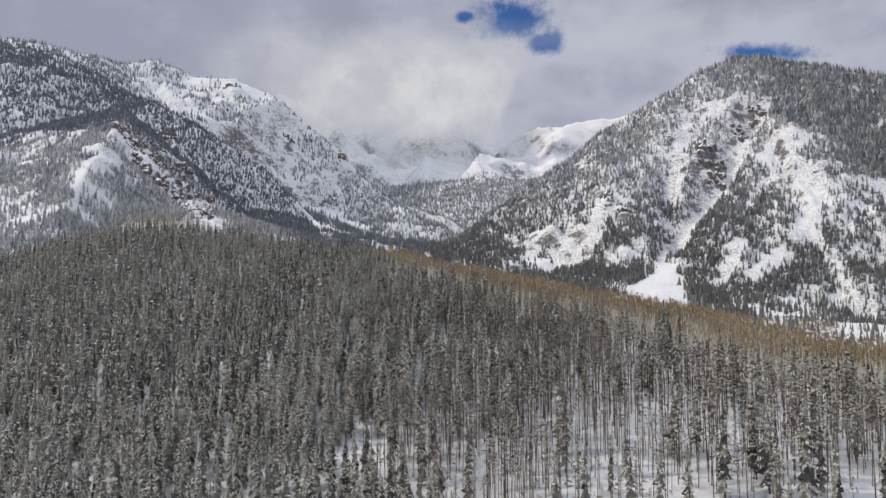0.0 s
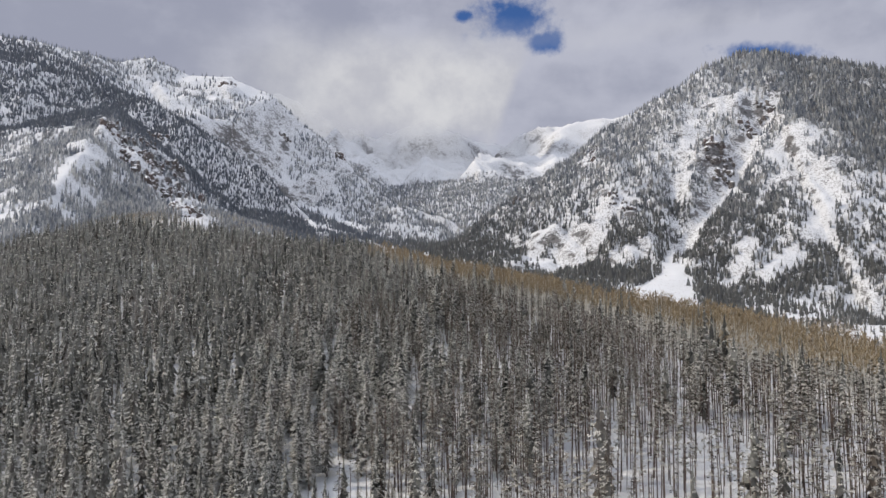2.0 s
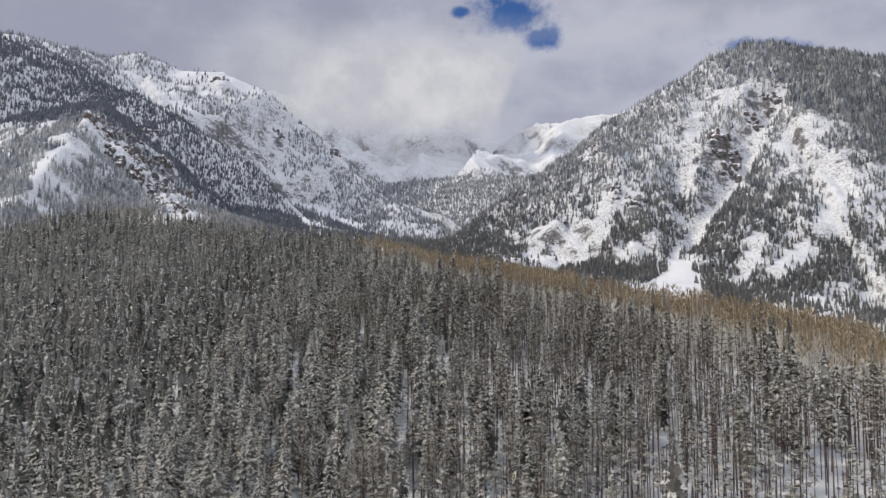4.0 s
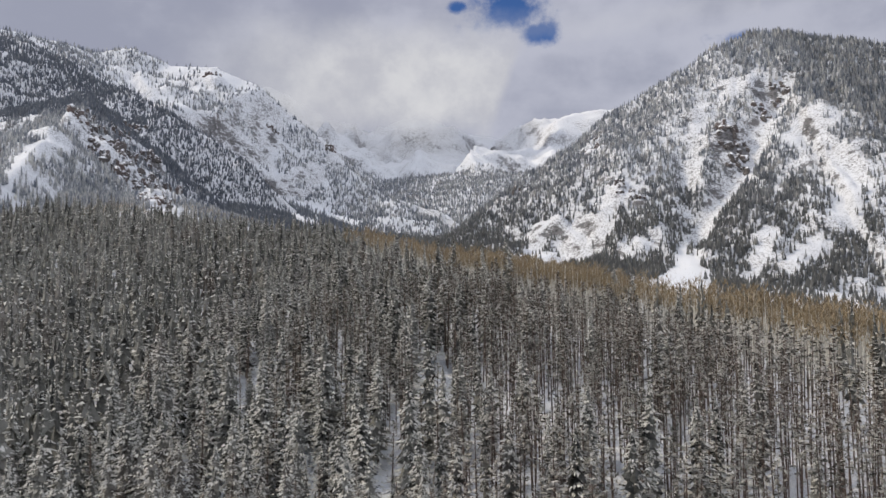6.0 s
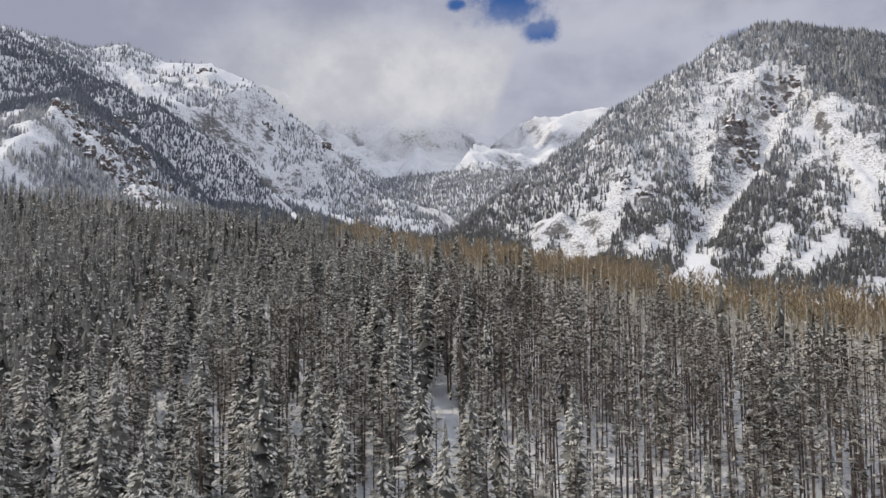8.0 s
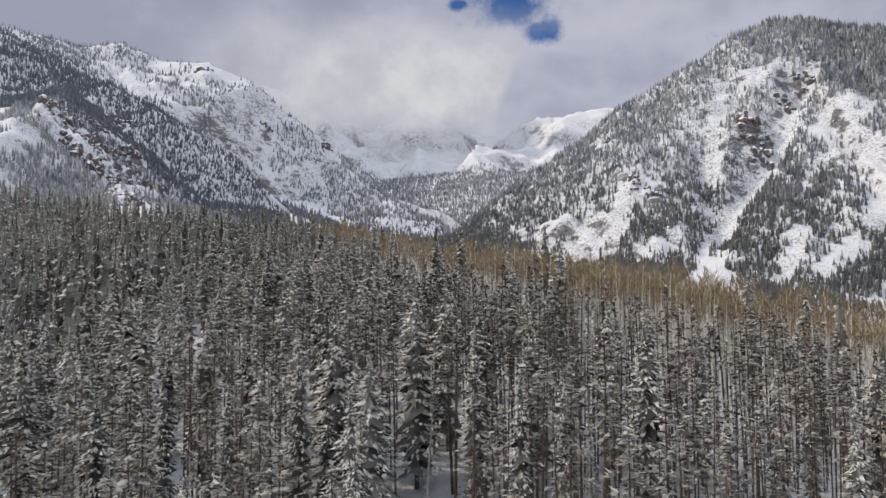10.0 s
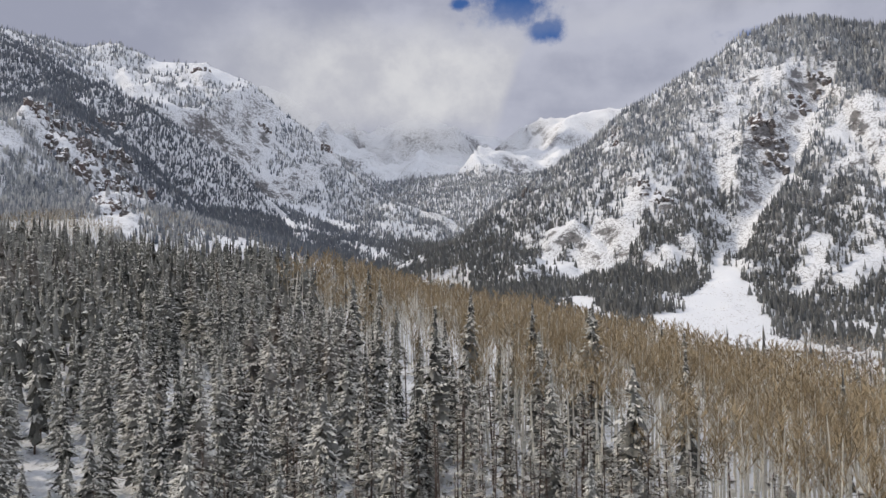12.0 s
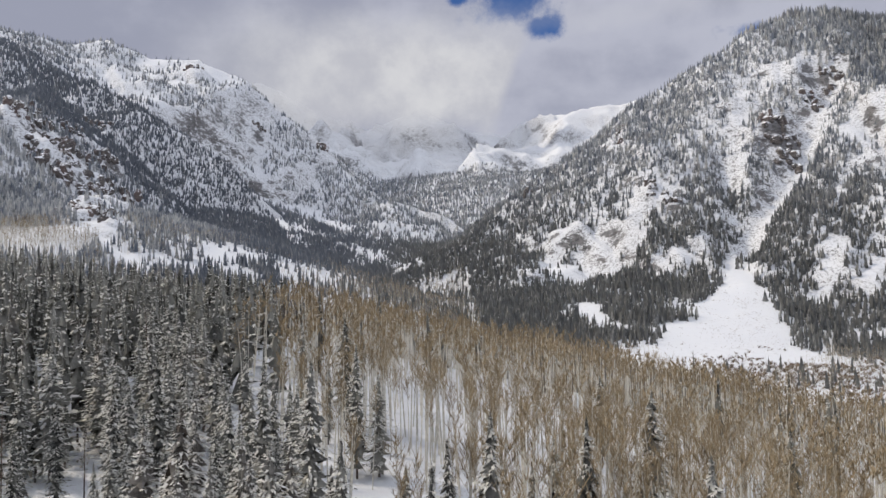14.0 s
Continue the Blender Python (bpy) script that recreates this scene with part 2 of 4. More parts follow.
CREST = [(-391, 707, 93), (-250, 600, 82), (-150, 560, 70), (-60, 535, 62), (0, 520, 51), (40, 515, 43), (90, 500, 30), (140, 470, 23), (190, 420, 9), (230, 375, -6), (320, 300, -35), (500, 180, -60)]
LEFT_SPUR = [(-391, 707, 90), (-480, 921, 172), (-548, 1150, 284), (-620, 1400, 380), (-740, 1640, 470)]
DARK_RIDGE = [(-1920, 1594, 663), (-1156, 1954, 722), (-918, 1918, 608), (-760, 1858, 542), (-642, 1810, 477), (-450, 1774, 355), (-378, 1750, 284), (-300, 1702, 193), (-204, 1642, 133)]
SNOW_RIDGE = [(-2200, 1700, 800), (-1160, 2050, 765), (-1050, 2300, 790), (-968, 2400, 832), (-836, 2400, 772), (-705, 2400, 768), (-573, 2400, 712), (-437, 2380, 590), (-339, 2350, 500), (-260, 2300, 412), (-148, 2250, 330)]
RIGHT_RIDGE = [(64, 1450, 168), (136, 1500, 232), (260, 1530, 326), (357, 1540, 400), (479, 1540, 472), (564, 1540, 526), (648, 1540, 557), (772, 1500, 528), (892, 1450, 490), (1200, 1300, 430), (1900, 1000, 330)]
CIRQUE = [(-2000, 3600, 1200), (-1000, 3900, 1120), (-527, 4050, 880), (-300, 4100, 960), (-77, 4100, 1040), (140, 4100, 930), (309, 4050, 890), (447, 3900, 815), (560, 3750, 850), (685, 3650, 925), (860, 3650, 940), (1400, 3300, 1000), (2600, 2600, 900)]
MID_HILL = [(-300, 2900, 470), (-100, 2900, 483), (36, 2900, 501), (219, 2900, 505), (310, 2900, 499), (600, 2700, 510)]
VALLEY = [(900, 300, -70), (400, 560, -25), (220, 740, 2), (90, 900, 25), (30, 1150, 60), (-30, 1400, 88), (-30, 1800, 150), (-20, 2300, 235), (40, 2800, 330), (40, 3600, 500)]
COULOIR = [(640, 1408, 0), (580, 1369, 0), (533, 1327, 0), (481, 1283, 0), (422, 1228, 0), (388, 1202, 0)]
# open snow, thick woods and crags on the slopes: half width and line in the plan
CLEAR = [
    (14, [(141, 1239, 0), (172, 1328, 0), (197, 1331, 0)]),
    (22, [(171, 1240, 0), (218, 1281, 0), (271, 1282, 0)]),
    (12, [(279, 1211, 0), (331, 1210, 0)]),
    (9, [(491, 1436, 0), (432, 1320, 0), (417, 1294, 0)]),
    (13, [(621, 1229, 0), (604, 1162, 0), (565, 1121, 0)]),
    (9, [(526, 1101, 0), (470, 1081, 0)]),
    (14, [(641, 1289, 0), (610, 1301, 0), (589, 1297, 0)]),
    (12, [(637, 1469, 0), (577, 1422, 0), (538, 1427, 0)]),
    (9, [(470, 1139, 0), (411, 1081, 0)]),
    (16, [(135, 1039, 0), (161, 1077, 0), (167, 992, 0)]),
]
CLEAR_LEFT = [
    (16, [(-800, 1366, 0), (-778, 1408, 0), (-690, 1333, 0)]),
    (4, [(-440, 850, 0), (-484, 946, 0), (-518, 1019, 0)]),
    (12, [(-527, 1137, 0), (-510, 1056, 0)]),
    (8, [(-333, 944, 0), (-314, 929, 0)]),
    (16, [(-1048, 2221, 0), (-914, 2234, 0), (-774, 2074, 0), (-647, 2015, 0)]),
    (26, [(-688, 2224, 0), (-604, 2215, 0), (-548, 2253, 0), (-486, 2346, 0), (-428, 2358, 0)]),
    (22, [(-561, 2072, 0), (-499, 2127, 0), (-481, 2149, 0)]),
    (26, [(-517, 2227, 0), (-480, 2246, 0)]),
    (30, [(-418, 2111, 0), (-321, 2080, 0), (-247, 1978, 0)]),
    (20, [(-402, 2185, 0), (-344, 2221, 0)]),
    (26, [(-339, 1757, 0), (-252, 1658, 0), (-169, 1517, 0)]),
    (20, [(-130, 1061, 0), (-101, 1072, 0)]),
    (20, [(-62, 1600, 0), (-32, 1420, 0)]),
    (7, [(-319, 968, 0), (-286, 919, 0), (-245, 879, 0)]),
    (6, [(-499, 986, 0), (-467, 982, 0)]),
    (5, [(-249, 963, 0), (-188, 934, 0), (-125, 916, 0)]),
]
DENSE = [
    (60, [(-966, 1783, 0), (-715, 1570, 0), (-624, 1674, 0), (-510, 1695, 0), (-413, 1692, 0)]),
    (45, [(-789, 1488, 0), (-580, 1322, 0)]),
    (40, [(-992, 1919, 0), (-742, 1802, 0), (-593, 1752, 0)]),
    (55, [(757, 1354, 0), (710, 1372, 0), (686, 1452, 0)]),
    (45, [(698, 1255, 0), (680, 1307, 0)]),
    (80, [(900, 1400, 0), (800, 1350, 0), (720, 1420, 0)]),
    (60, [(860, 1260, 0), (760, 1250, 0)]),
    (24, [(541, 1269, 0), (471, 1205, 0), (411, 1177, 0)]),
    (14, [(577, 1088, 0), (530, 1066, 0), (490, 1046, 0)]),
    (12, [(542, 1213, 0), (487, 1157, 0)]),
    (20, [(223, 1184, 0), (258, 1166, 0), (280, 1105, 0)]),
    (14, [(260, 1236, 0), (275, 1227, 0)]),
    (10, [(191, 1306, 0), (213, 1320, 0)]),
    (35, [(325, 1524, 0), (241, 1488, 0), (167, 1488, 0)]),
    (40, [(136, 1452, 0), (88, 1436, 0), (55, 1380, 0)]),
    (24, [(508, 1536, 0), (581, 1523, 0), (655, 1494, 0)]),
    (24, [(296, 1269, 0), (328, 1230, 0)]),
    (50, [(-213, 2206, 0), (-60, 2530, 0), (140, 2435, 0)]),
    (30, [(-239, 2151, 0), (-205, 2127, 0)]),
    (30, [(97, 1470, 0), (21, 1434, 0), (-46, 1339, 0)]),
    (30, [(33, 1273, 0), (86, 1195, 0), (109, 1058, 0)]),
    (34, [(60, 900, 0), (130, 970, 0), (190, 1010, 0)]),
]
ROCK = [
    (40, [(-556, 1272, 0), (-504, 1232, 0), (-446, 1216, 0)]),
    (24, [(-543, 1370, 0), (-506, 1369, 0)]),
    (26, [(-432, 1227, 0), (-320, 976, 0)]),
    (26, [(-568, 1279, 0), (-521, 1295, 0), (-439, 1227, 0)]),
    (20, [(-641, 1618, 0), (-625, 1650, 0)]),
    (16, [(496, 1336, 0), (494, 1313, 0)]),
    (16, [(620, 1407, 0), (573, 1376, 0)]),
    (16, [(307, 1494, 0), (289, 1462, 0)]),
    (18, [(309, 1312, 0), (327, 1283, 0)]),
    (18, [(165, 1488, 0), (150, 1460, 0)]),
    (24, [(-697, 2328, 0), (-668, 2273, 0)]),
    (26, [(-347, 2341, 0), (-310, 2323, 0)]),
    (20, [(-501, 2265, 0), (-482, 2240, 0)]),
    (14, [(-305, 1702, 0), (-219, 1478, 0)]),
]
FAN_TOP = (378.0, 1205.0, 113.0)


def blend_max(a, b, k):
    h = np.clip(0.5 + 0.5 * (a - b) / k, 0, 1)
    return b + (a - b) * h + k * h * (1 - h)


def soft_level(x, y, line, d, soft):
    """Height of the line beside a point; neighbouring stretches run into one another."""
    total, weight = 0.0, 0.0
    for (ax, ay, az), (bx, by, bz) in zip(line, line[1:]):
        ux, uy = bx - ax, by - ay
        t = np.clip(((x - ax) * ux + (y - ay) * uy) / (ux * ux + uy * uy), 0, 1)
        w = np.exp(np.maximum(-(np.hypot(x - ax - t * ux, y - ay - t * uy) - d) / soft, -60))
        total, weight = total + w * (az + t * (bz - az)), weight + w
    return total / weight


def ridge(x, y, line, front, back, rough, seed, size, octaves, bowl=False):
    """A mountain whose crest is the line; front is the slope on the right of it as one goes along. Ribs and gullies run down its sides."""
    d, top, side, along = nearest(x, y, line)
    if not bowl:
        top = soft_level(x, y, line, d, 14.0)
    top, run = top - np.where(side < 0, front, back) * d, 0.0
    for (ax, ay, az), (bx, by, bz) in zip(line, line[1:]) if bowl else ():
        ux, uy = bx - ax, by - ay
        t = np.clip(((x - ax) * ux + (y - ay) * uy) / (ux * ux + uy * uy), 0, 1)
        px, py = x - ax - t * ux, y - ay - t * uy
        ds = np.hypot(px, py)
        hs = az + t * (bz - az) - np.where(ux * py - uy * px < 0, front, back) * ds
        win = hs > top
        top, d = np.where(win, hs, top), np.where(win, ds, d)
        along = np.where(win, run + t * math.hypot(ux, uy), along)
        run += math.hypot(ux, uy)
    bend = fbm(x, y, size * 1.5, 3, seed + 60) * size * 0.5
    ribs = fbm(along + bend, d * 0.30, size, octaves, seed, True, 0.5)
    crags = fbm(x, y, size * 0.3, octaves, seed + 30, False, 0.55)
    body = np.clip(d / (size * 0.9), 0, 1)
    return top + rough * body * ribs + rough * (0.10 + 0.35 * body) * crags


def patch(x, y, lines, ragged=0.0):
    """1 along the lines, 0 at twice their half width."""
    total = np.zeros(x.shape)
    for wide, line in lines:
        lo, hi = np.min(line, axis=0) - 2.5 * wide, np.max(line, axis=0) + 2.5 * wide
        on = (x > lo[0]) & (x < hi[0]) & (y > lo[1]) & (y < hi[1])
        if on.any():
            d = nearest(x[on], y[on], line)[0] / wide
            total[on] = np.maximum(total[on], np.clip(1.6 - d + ragged * fbm(x[on], y[on], wide, 3, 77), 0, 1))
    return total


def height(x, y):
    x, y = np.asarray(x, float), np.asarray(y, float)
    d, z, side, along = nearest(x, y, VALLEY)
    z = soft_level(x, y, VALLEY, d, 60.0)
    bank = np.where(side > 0, np.interp(y, [720, 980], [0.10, 0.28]), np.interp(y, [950, 1200], [0.04, 0.13]))
    h = z + bank * np.clip(d - 30, 0, 370) + 3 * fbm(x, y, 120, 4, 5)
    h = h - 0.25 * np.maximum(640 - y, 0)
    crest_x, crest_y, crest_z = np.array(CREST, float).T
    top, rim = np.interp(x, crest_x, crest_z), np.interp(x, crest_x, crest_y)
    # the front of the spur: a broad slope that leans to the left below and to the right above
    yy = np.clip(y, 110, 520)
    u, v = np.clip(x, -0.70 * yy, 0.60 * yy) / 100, yy / 100 - 3
    front = 30.9 - 0.8 * u + 16.3 * v - 8.6 * u * u - 12.4 * u * v - 4.1 * v * v + 0.76 * u * u * v + 0.74 * u * v * v + 0.64 * v ** 3
    behind = top - 0.30 * np.maximum(y - rim - 8, 0)
    w = np.clip((rim - y + 10) / 110, 0, 1)
    w = w * w * (3 - 2 * w)
    spur = w * front + (1 - w) * behind + 1.6 * fbm(x, y, 80, 4, 11)
    spur = np.maximum(spur, -60 + 4 * fbm(x, y, 120, 3, 12))
    h = np.where(y < 900, blend_max(h, spur, 8.0), h)
    steep = np.interp(x, [20, 110, 200, 400, 520], [0.56, 0.42, 0.50, 0.84, 0.92])
    for line, front, back, rough, seed, size, octaves in (
        (LEFT_SPUR, 0.85, 0.40, 12, 21, 150, 4), (DARK_RIDGE, 0.62, 0.5, 14, 22, 170, 4), (SNOW_RIDGE, 0.66, 0.5, 26, 23, 240, 4),
        (RIGHT_RIDGE, steep, 0.6, 17, 24, 140, 4), (CIRQUE, np.interp(x, [150, 420], [0.55, 0.88]), 0.6, 80, 25, 330, 6), (MID_HILL, 0.42, 0.3, 8, 26, 160, 3)):
        h = blend_max(h, ridge(x, y, line, front, back, rough, seed, size, octaves, line is CIRQUE), 10.0)
    crag = patch(x, y, ROCK, 0.5)
    broken = (y > 1000) & (y < 2600)
    crag = np.where(broken, np.maximum(crag, 0.35 * np.clip(fbm(x, y, 60, 3, 41) * 2.0 - 0.2, 0, 1)), crag)
    crag = crag * (1 - patch(x, y, CLEAR, 0.3))
    h = h + crag * (np.where(x < -350, 13, 8) * fbm(x, y, 30, 2, 42, True, 0.5) + 1.5 * np.sin(h * 0.6 + 2.5 * fbm(x, y, 40, 2, 43)))
    dc, zc, sc, ac = nearest(x, y, COULOIR)
    h = h - 26 * np.exp(-(dc / 26) ** 2)
    fx, fy = x - FAN_TOP[0], y - FAN_TOP[1]
    down, side_way = -0.42 * fx - 0.907 * fy, 0.907 * fx - 0.42 * fy
    df = np.hypot(down, 1.6 * side_way) * np.where(down < 0, 3.0, 1.0)
    fan = FAN_TOP[2] - (0.52 * np.minimum(df, 500) - 0.0005 * np.minimum(df, 500) ** 2) + 1.5 * fbm(x, y, 50, 3, 31) + 2.0 * fbm(side_way, down * 0.12, 26, 2, 33)
    return np.where(df < 480, blend_max(h, fan, 6.0), h)
# ---- terrain end ----


def mesh_object(name, verts, faces, mats, face_mats=None, smooth=False):
    """One mesh object from arrays of vertices and of faces with as many corners each."""
    me = bpy.data.meshes.new(name)
    n, k = faces.shape
    me.vertices.add(len(verts))
    me.vertices.foreach_set("co", np.ascontiguousarray(verts, np.float32).ravel())
    me.loops.add(n * k)
    me.loops.foreach_set("vertex_index", np.ascontiguousarray(faces, np.int32).ravel())
    me.polygons.add(n)
    me.polygons.foreach_set("loop_start", np.arange(0, n * k, k, dtype=np.int32))
    for m in mats:
        me.materials.append(m)
    if face_mats is not None:
        me.polygons.foreach_set("material_index", np.ascontiguousarray(face_mats, np.int32))
    me.polygons.foreach_set("use_smooth", np.full(n, smooth))
    me.update(calc_edges=True)
    me.validate()
    return new(name, me)


# ---- the ground: one sheet round the valley to the horizon ----
angles = np.concatenate([np.linspace(-180, -42, 46, endpoint=False), np.linspace(-42, 42, 320, endpoint=False), np.linspace(42, 180, 47)])
radii = np.concatenate([[0.5], np.geomspace(20, 150, 26, endpoint=False), np.linspace(150, 480, 84, endpoint=False), np.linspace(480, 900, 60, endpoint=False),
                        np.linspace(900, 1680, 190, endpoint=False), np.linspace(1680, 2500, 90, endpoint=False), np.linspace(2500, 4200, 100, endpoint=False), np.linspace(4200, 4700, 5)])
A, R = np.meshgrid(np.radians(angles), radii)
X, Y = R * np.sin(A), R * np.cos(A)
Z = height(X, Y)
idx = np.arange(A.size).reshape(A.shape)
quads = np.stack([idx[:-1, :-1], idx[:-1, 1:], idx[1:, 1:], idx[1:, :-1]], -1).reshape(-1, 4)[:, ::-1]
ground = mesh_object("ground", np.stack([X, Y, Z], -1).reshape(-1, 3), quads, [GROUND], smooth=True)
tagged(ground, "snow-covered valley and mountain ground with rocky outcrops", "ground", kind="structure")



# ---- sky behind the mountains ----
def sheet(name, radius, wide, low, high, mat):
    az, zz = np.meshgrid(np.radians(np.linspace(-wide, wide, 49)), np.linspace(low, high, 13))
    k = np.arange(az.size).reshape(az.shape)
    q = np.stack([k[:-1, :-1], k[:-1, 1:], k[1:, 1:], k[1:, :-1]], -1).reshape(-1, 4)
    r = radius + 40 * np.sin(az * 9) + 25 * np.sin(zz * 0.01)
    return mesh_object(name, np.stack([r * np.sin(az), r * np.cos(az), zz], -1).reshape(-1, 3), q, [mat], smooth=True)


tagged(sheet("backdrop_cloud", 4560, 50, 150, 3200, OVERCAST), "grey overcast cloud bank with gaps of blue sky", "cloud", kind="structure")
tagged(sheet("backdrop_mist", 3480, 24, 560, 1560, MIST), "pale mist hanging about the far snowy peaks", "cloud", kind="structure")


# slopes of the sheet, to set things on it
RISE_R = np.gradient(Z, radii, axis=0)
RISE_A = np.gradient(Z, np.radians(angles), axis=1) / np.maximum(R, 1)


def on_sheet(x, y):
    """Height of the sheet and its rise away from the valley's mouth, and its steepness."""
    r, a = np.hypot(x, y), np.degrees(np.arctan2(x, y))
    i, j = np.clip(np.searchsorted(radii, r) - 1, 0, len(radii) - 2), np.clip(np.searchsorted(angles, a) - 1, 0, len(angles) - 2)
    u, v = (r - radii[i]) / (radii[i + 1] - radii[i]), (a - angles[j]) / (angles[j + 1] - angles[j])
    z = (Z[i, j] * (1 - u) + Z[i + 1, j] * u) * (1 - v) + (Z[i, j + 1] * (1 - u) + Z[i + 1, j + 1] * u) * v
    return z, RISE_R[i, j], np.hypot(RISE_R[i, j], RISE_A[i, j])


# ---- trees ----
def frond(base, angle, length, width, rise, droop):
    """A narrow leaf shape that rises from its root."""
    c, s = math.cos(angle), math.sin(angle)

    def at(r, side, z):
        return (base[0] + c * r - s * side, base[1] + s * r + c * side, base[2] + z)
    mid, z = length * 0.55, rise * 0.5 - droop * 0.25
    return [at(0, 0, 0), at(mid, width, z), at(mid, -width, z), at(length, 0, rise - droop)], [(0, 2, 1), (1, 2, 3)]


def prism(p0, p1, r0, r1, sides):
    v = []
    for p, r in ((p0, r0), (p1, r1)):
        for i in range(sides):
            a = 2 * math.pi * i / sides
            v.append((p[0] + r * math.cos(a), p[1] + r * math.sin(a), p[2]))
    f = []
    for i in range(sides):
        j = (i + 1) % sides
        f += [(i, j, sides + j), (i, sides + j, sides + i)]
    return v, f


class Shape:
    def __init__(self):
        self.v, self.f, self.m = [], [], []

    def put(self, vf, mat):
        v, f = vf
        k = len(self.v)
        self.v += v
        self.f += [tuple(i + k for i in t) for t in f]
        self.m += [mat] * len(f)

    def arrays(self):
        return np.array(self.v, float), np.array(self.f, int), np.array(self.m, int)


def spray(base, angle, root, length, width, droop, twist):
    """A tapering spray of needles, as one leaning triangle."""
    c, s = math.cos(angle), math.sin(angle)

    def at(r, side, z):
        return (base[0] + c * r - s * side, base[1] + s * r + c * side, base[2] + z)
    return [at(root, width, twist - droop * 0.3), at(root, -width, -twist - droop * 0.3), at(length, 0, -droop)], [(0, 1, 2)]


def spruce_shape(seed, layers, points, tufts, wide=0.13, bare=0.06, sides=5, size=0.05):
    """A conifer of height 1: trunk, a core of ragged skirts with the crown's inner shade in its dark colour, and tiers
    of small frosted sprays. Material 0 is bark, 1 the frosted sprays, 2 the inner boughs.
    """
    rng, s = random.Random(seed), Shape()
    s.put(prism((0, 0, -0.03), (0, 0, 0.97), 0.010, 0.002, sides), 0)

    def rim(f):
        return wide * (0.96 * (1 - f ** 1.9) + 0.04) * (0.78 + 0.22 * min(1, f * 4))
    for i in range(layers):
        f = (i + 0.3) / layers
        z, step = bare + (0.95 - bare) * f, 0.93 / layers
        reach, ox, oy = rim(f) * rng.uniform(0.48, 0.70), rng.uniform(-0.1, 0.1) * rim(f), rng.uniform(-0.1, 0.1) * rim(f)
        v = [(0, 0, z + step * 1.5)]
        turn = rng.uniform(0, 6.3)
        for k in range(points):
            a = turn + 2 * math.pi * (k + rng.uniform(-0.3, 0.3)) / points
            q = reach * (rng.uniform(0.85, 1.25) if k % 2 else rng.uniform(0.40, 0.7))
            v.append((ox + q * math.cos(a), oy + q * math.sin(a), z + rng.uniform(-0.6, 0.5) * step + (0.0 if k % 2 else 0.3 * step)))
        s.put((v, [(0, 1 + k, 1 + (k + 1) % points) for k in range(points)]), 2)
    # sprays stand in uneven boughs round the tiers
    boughs = max(8, tufts // 5)
    for i in range(boughs):
        f = ((i + rng.random()) / boughs) ** 0.8
        a, out = rng.uniform(0, 6.3), rim(f) * rng.uniform(0.72, 1.22)
        drop = size * rng.uniform(-0.1, 0.7)
        for k in range(5):
            length = size * rng.uniform(0.7, 1.3) * (1 - 0.4 * f)
            tip = max(length * 0.6, out * (1.04 - 0.13 * k))
            width = length * rng.uniform(0.16, 0.28)
            s.put(spray((0, 0, bare + (0.985 - bare) * f + 0.10 * (out - tip)), a + rng.uniform(-0.9, 0.9) * length / max(tip, 0.02), tip - length, tip, width, drop + length * rng.uniform(-0.2, 0.35), width * rng.uniform(-0.8, 0.8)), 1)
    s.put(spray((0, 0, 0.99), 0.3, 0, 0.004, 0.006, 0.06, 0), 1)
    return s.arrays()


def pine_shape(seed, clumps, sprays, dead, sides=4):
    """A pole pine of height 1: a bare trunk, a haze of dead twigs, frosted clumps of needles near its top. Material 1 is the twigs, 2 the needles."""
    rng, s = random.Random(seed), Shape()
    lx, ly = rng.uniform(-0.03, 0.03), rng.uniform(-0.03, 0.03)
    s.put(prism((0, 0, -0.03), (lx * 0.5, ly * 0.5, 0.5), 0.0078, 0.0058, sides), 0)
    s.put(prism((lx * 0.5, ly * 0.5, 0.5), (lx, ly, 0.98), 0.0058, 0.002, sides), 0)
    low = rng.uniform(0.50, 0.74)
    for i in range(dead):
        z = rng.uniform(0.25, 0.96)
        length = rng.uniform(0.03, 0.10) * (1.2 - 0.8 * z)
        s.put(twig((lx * z, ly * z, z), rng.uniform(0, 6.3), length, 0.0034 * (46 / max(dead, 46)) ** 0.3, length * rng.uniform(-0.4, 0.7)), 1)
    for i in range(clumps):
        f = (i + rng.random()) / clumps
        z = low + (0.98 - low) * f
        reach = (0.070 * (1 - f) ** 0.6 + 0.006) * rng.uniform(0.2, 1.2)
        a, tip = rng.uniform(0, 6.3), reach * rng.uniform(-0.2, 0.5)
        for k in range(sprays):
            length = rng.uniform(0.016, 0.032) * (1.5 if sprays < 4 else 1.0)
            s.put(spray((lx * z + reach * math.cos(a), ly * z + reach * math.sin(a), z + tip + rng.uniform(-0.008, 0.008)), rng.uniform(0, 6.3), -0.3 * length, length, length * rng.uniform(0.22, 0.40), length * rng.uniform(-0.8, 0.7), length * rng.uniform(-0.3, 0.3)), 2)
    return s.arrays()


def twig(p, angle, length, width, rise):
    """One bare twig that reaches up and out."""
    c, s = math.cos(angle), math.sin(angle)
    return [(p[0] - s * width, p[1] + c * width, p[2]), (p[0] + s * width, p[1] - c * width, p[2]), (p[0] + c * length, p[1] + s * length, p[2] + rise)], [(0, 1, 2)]


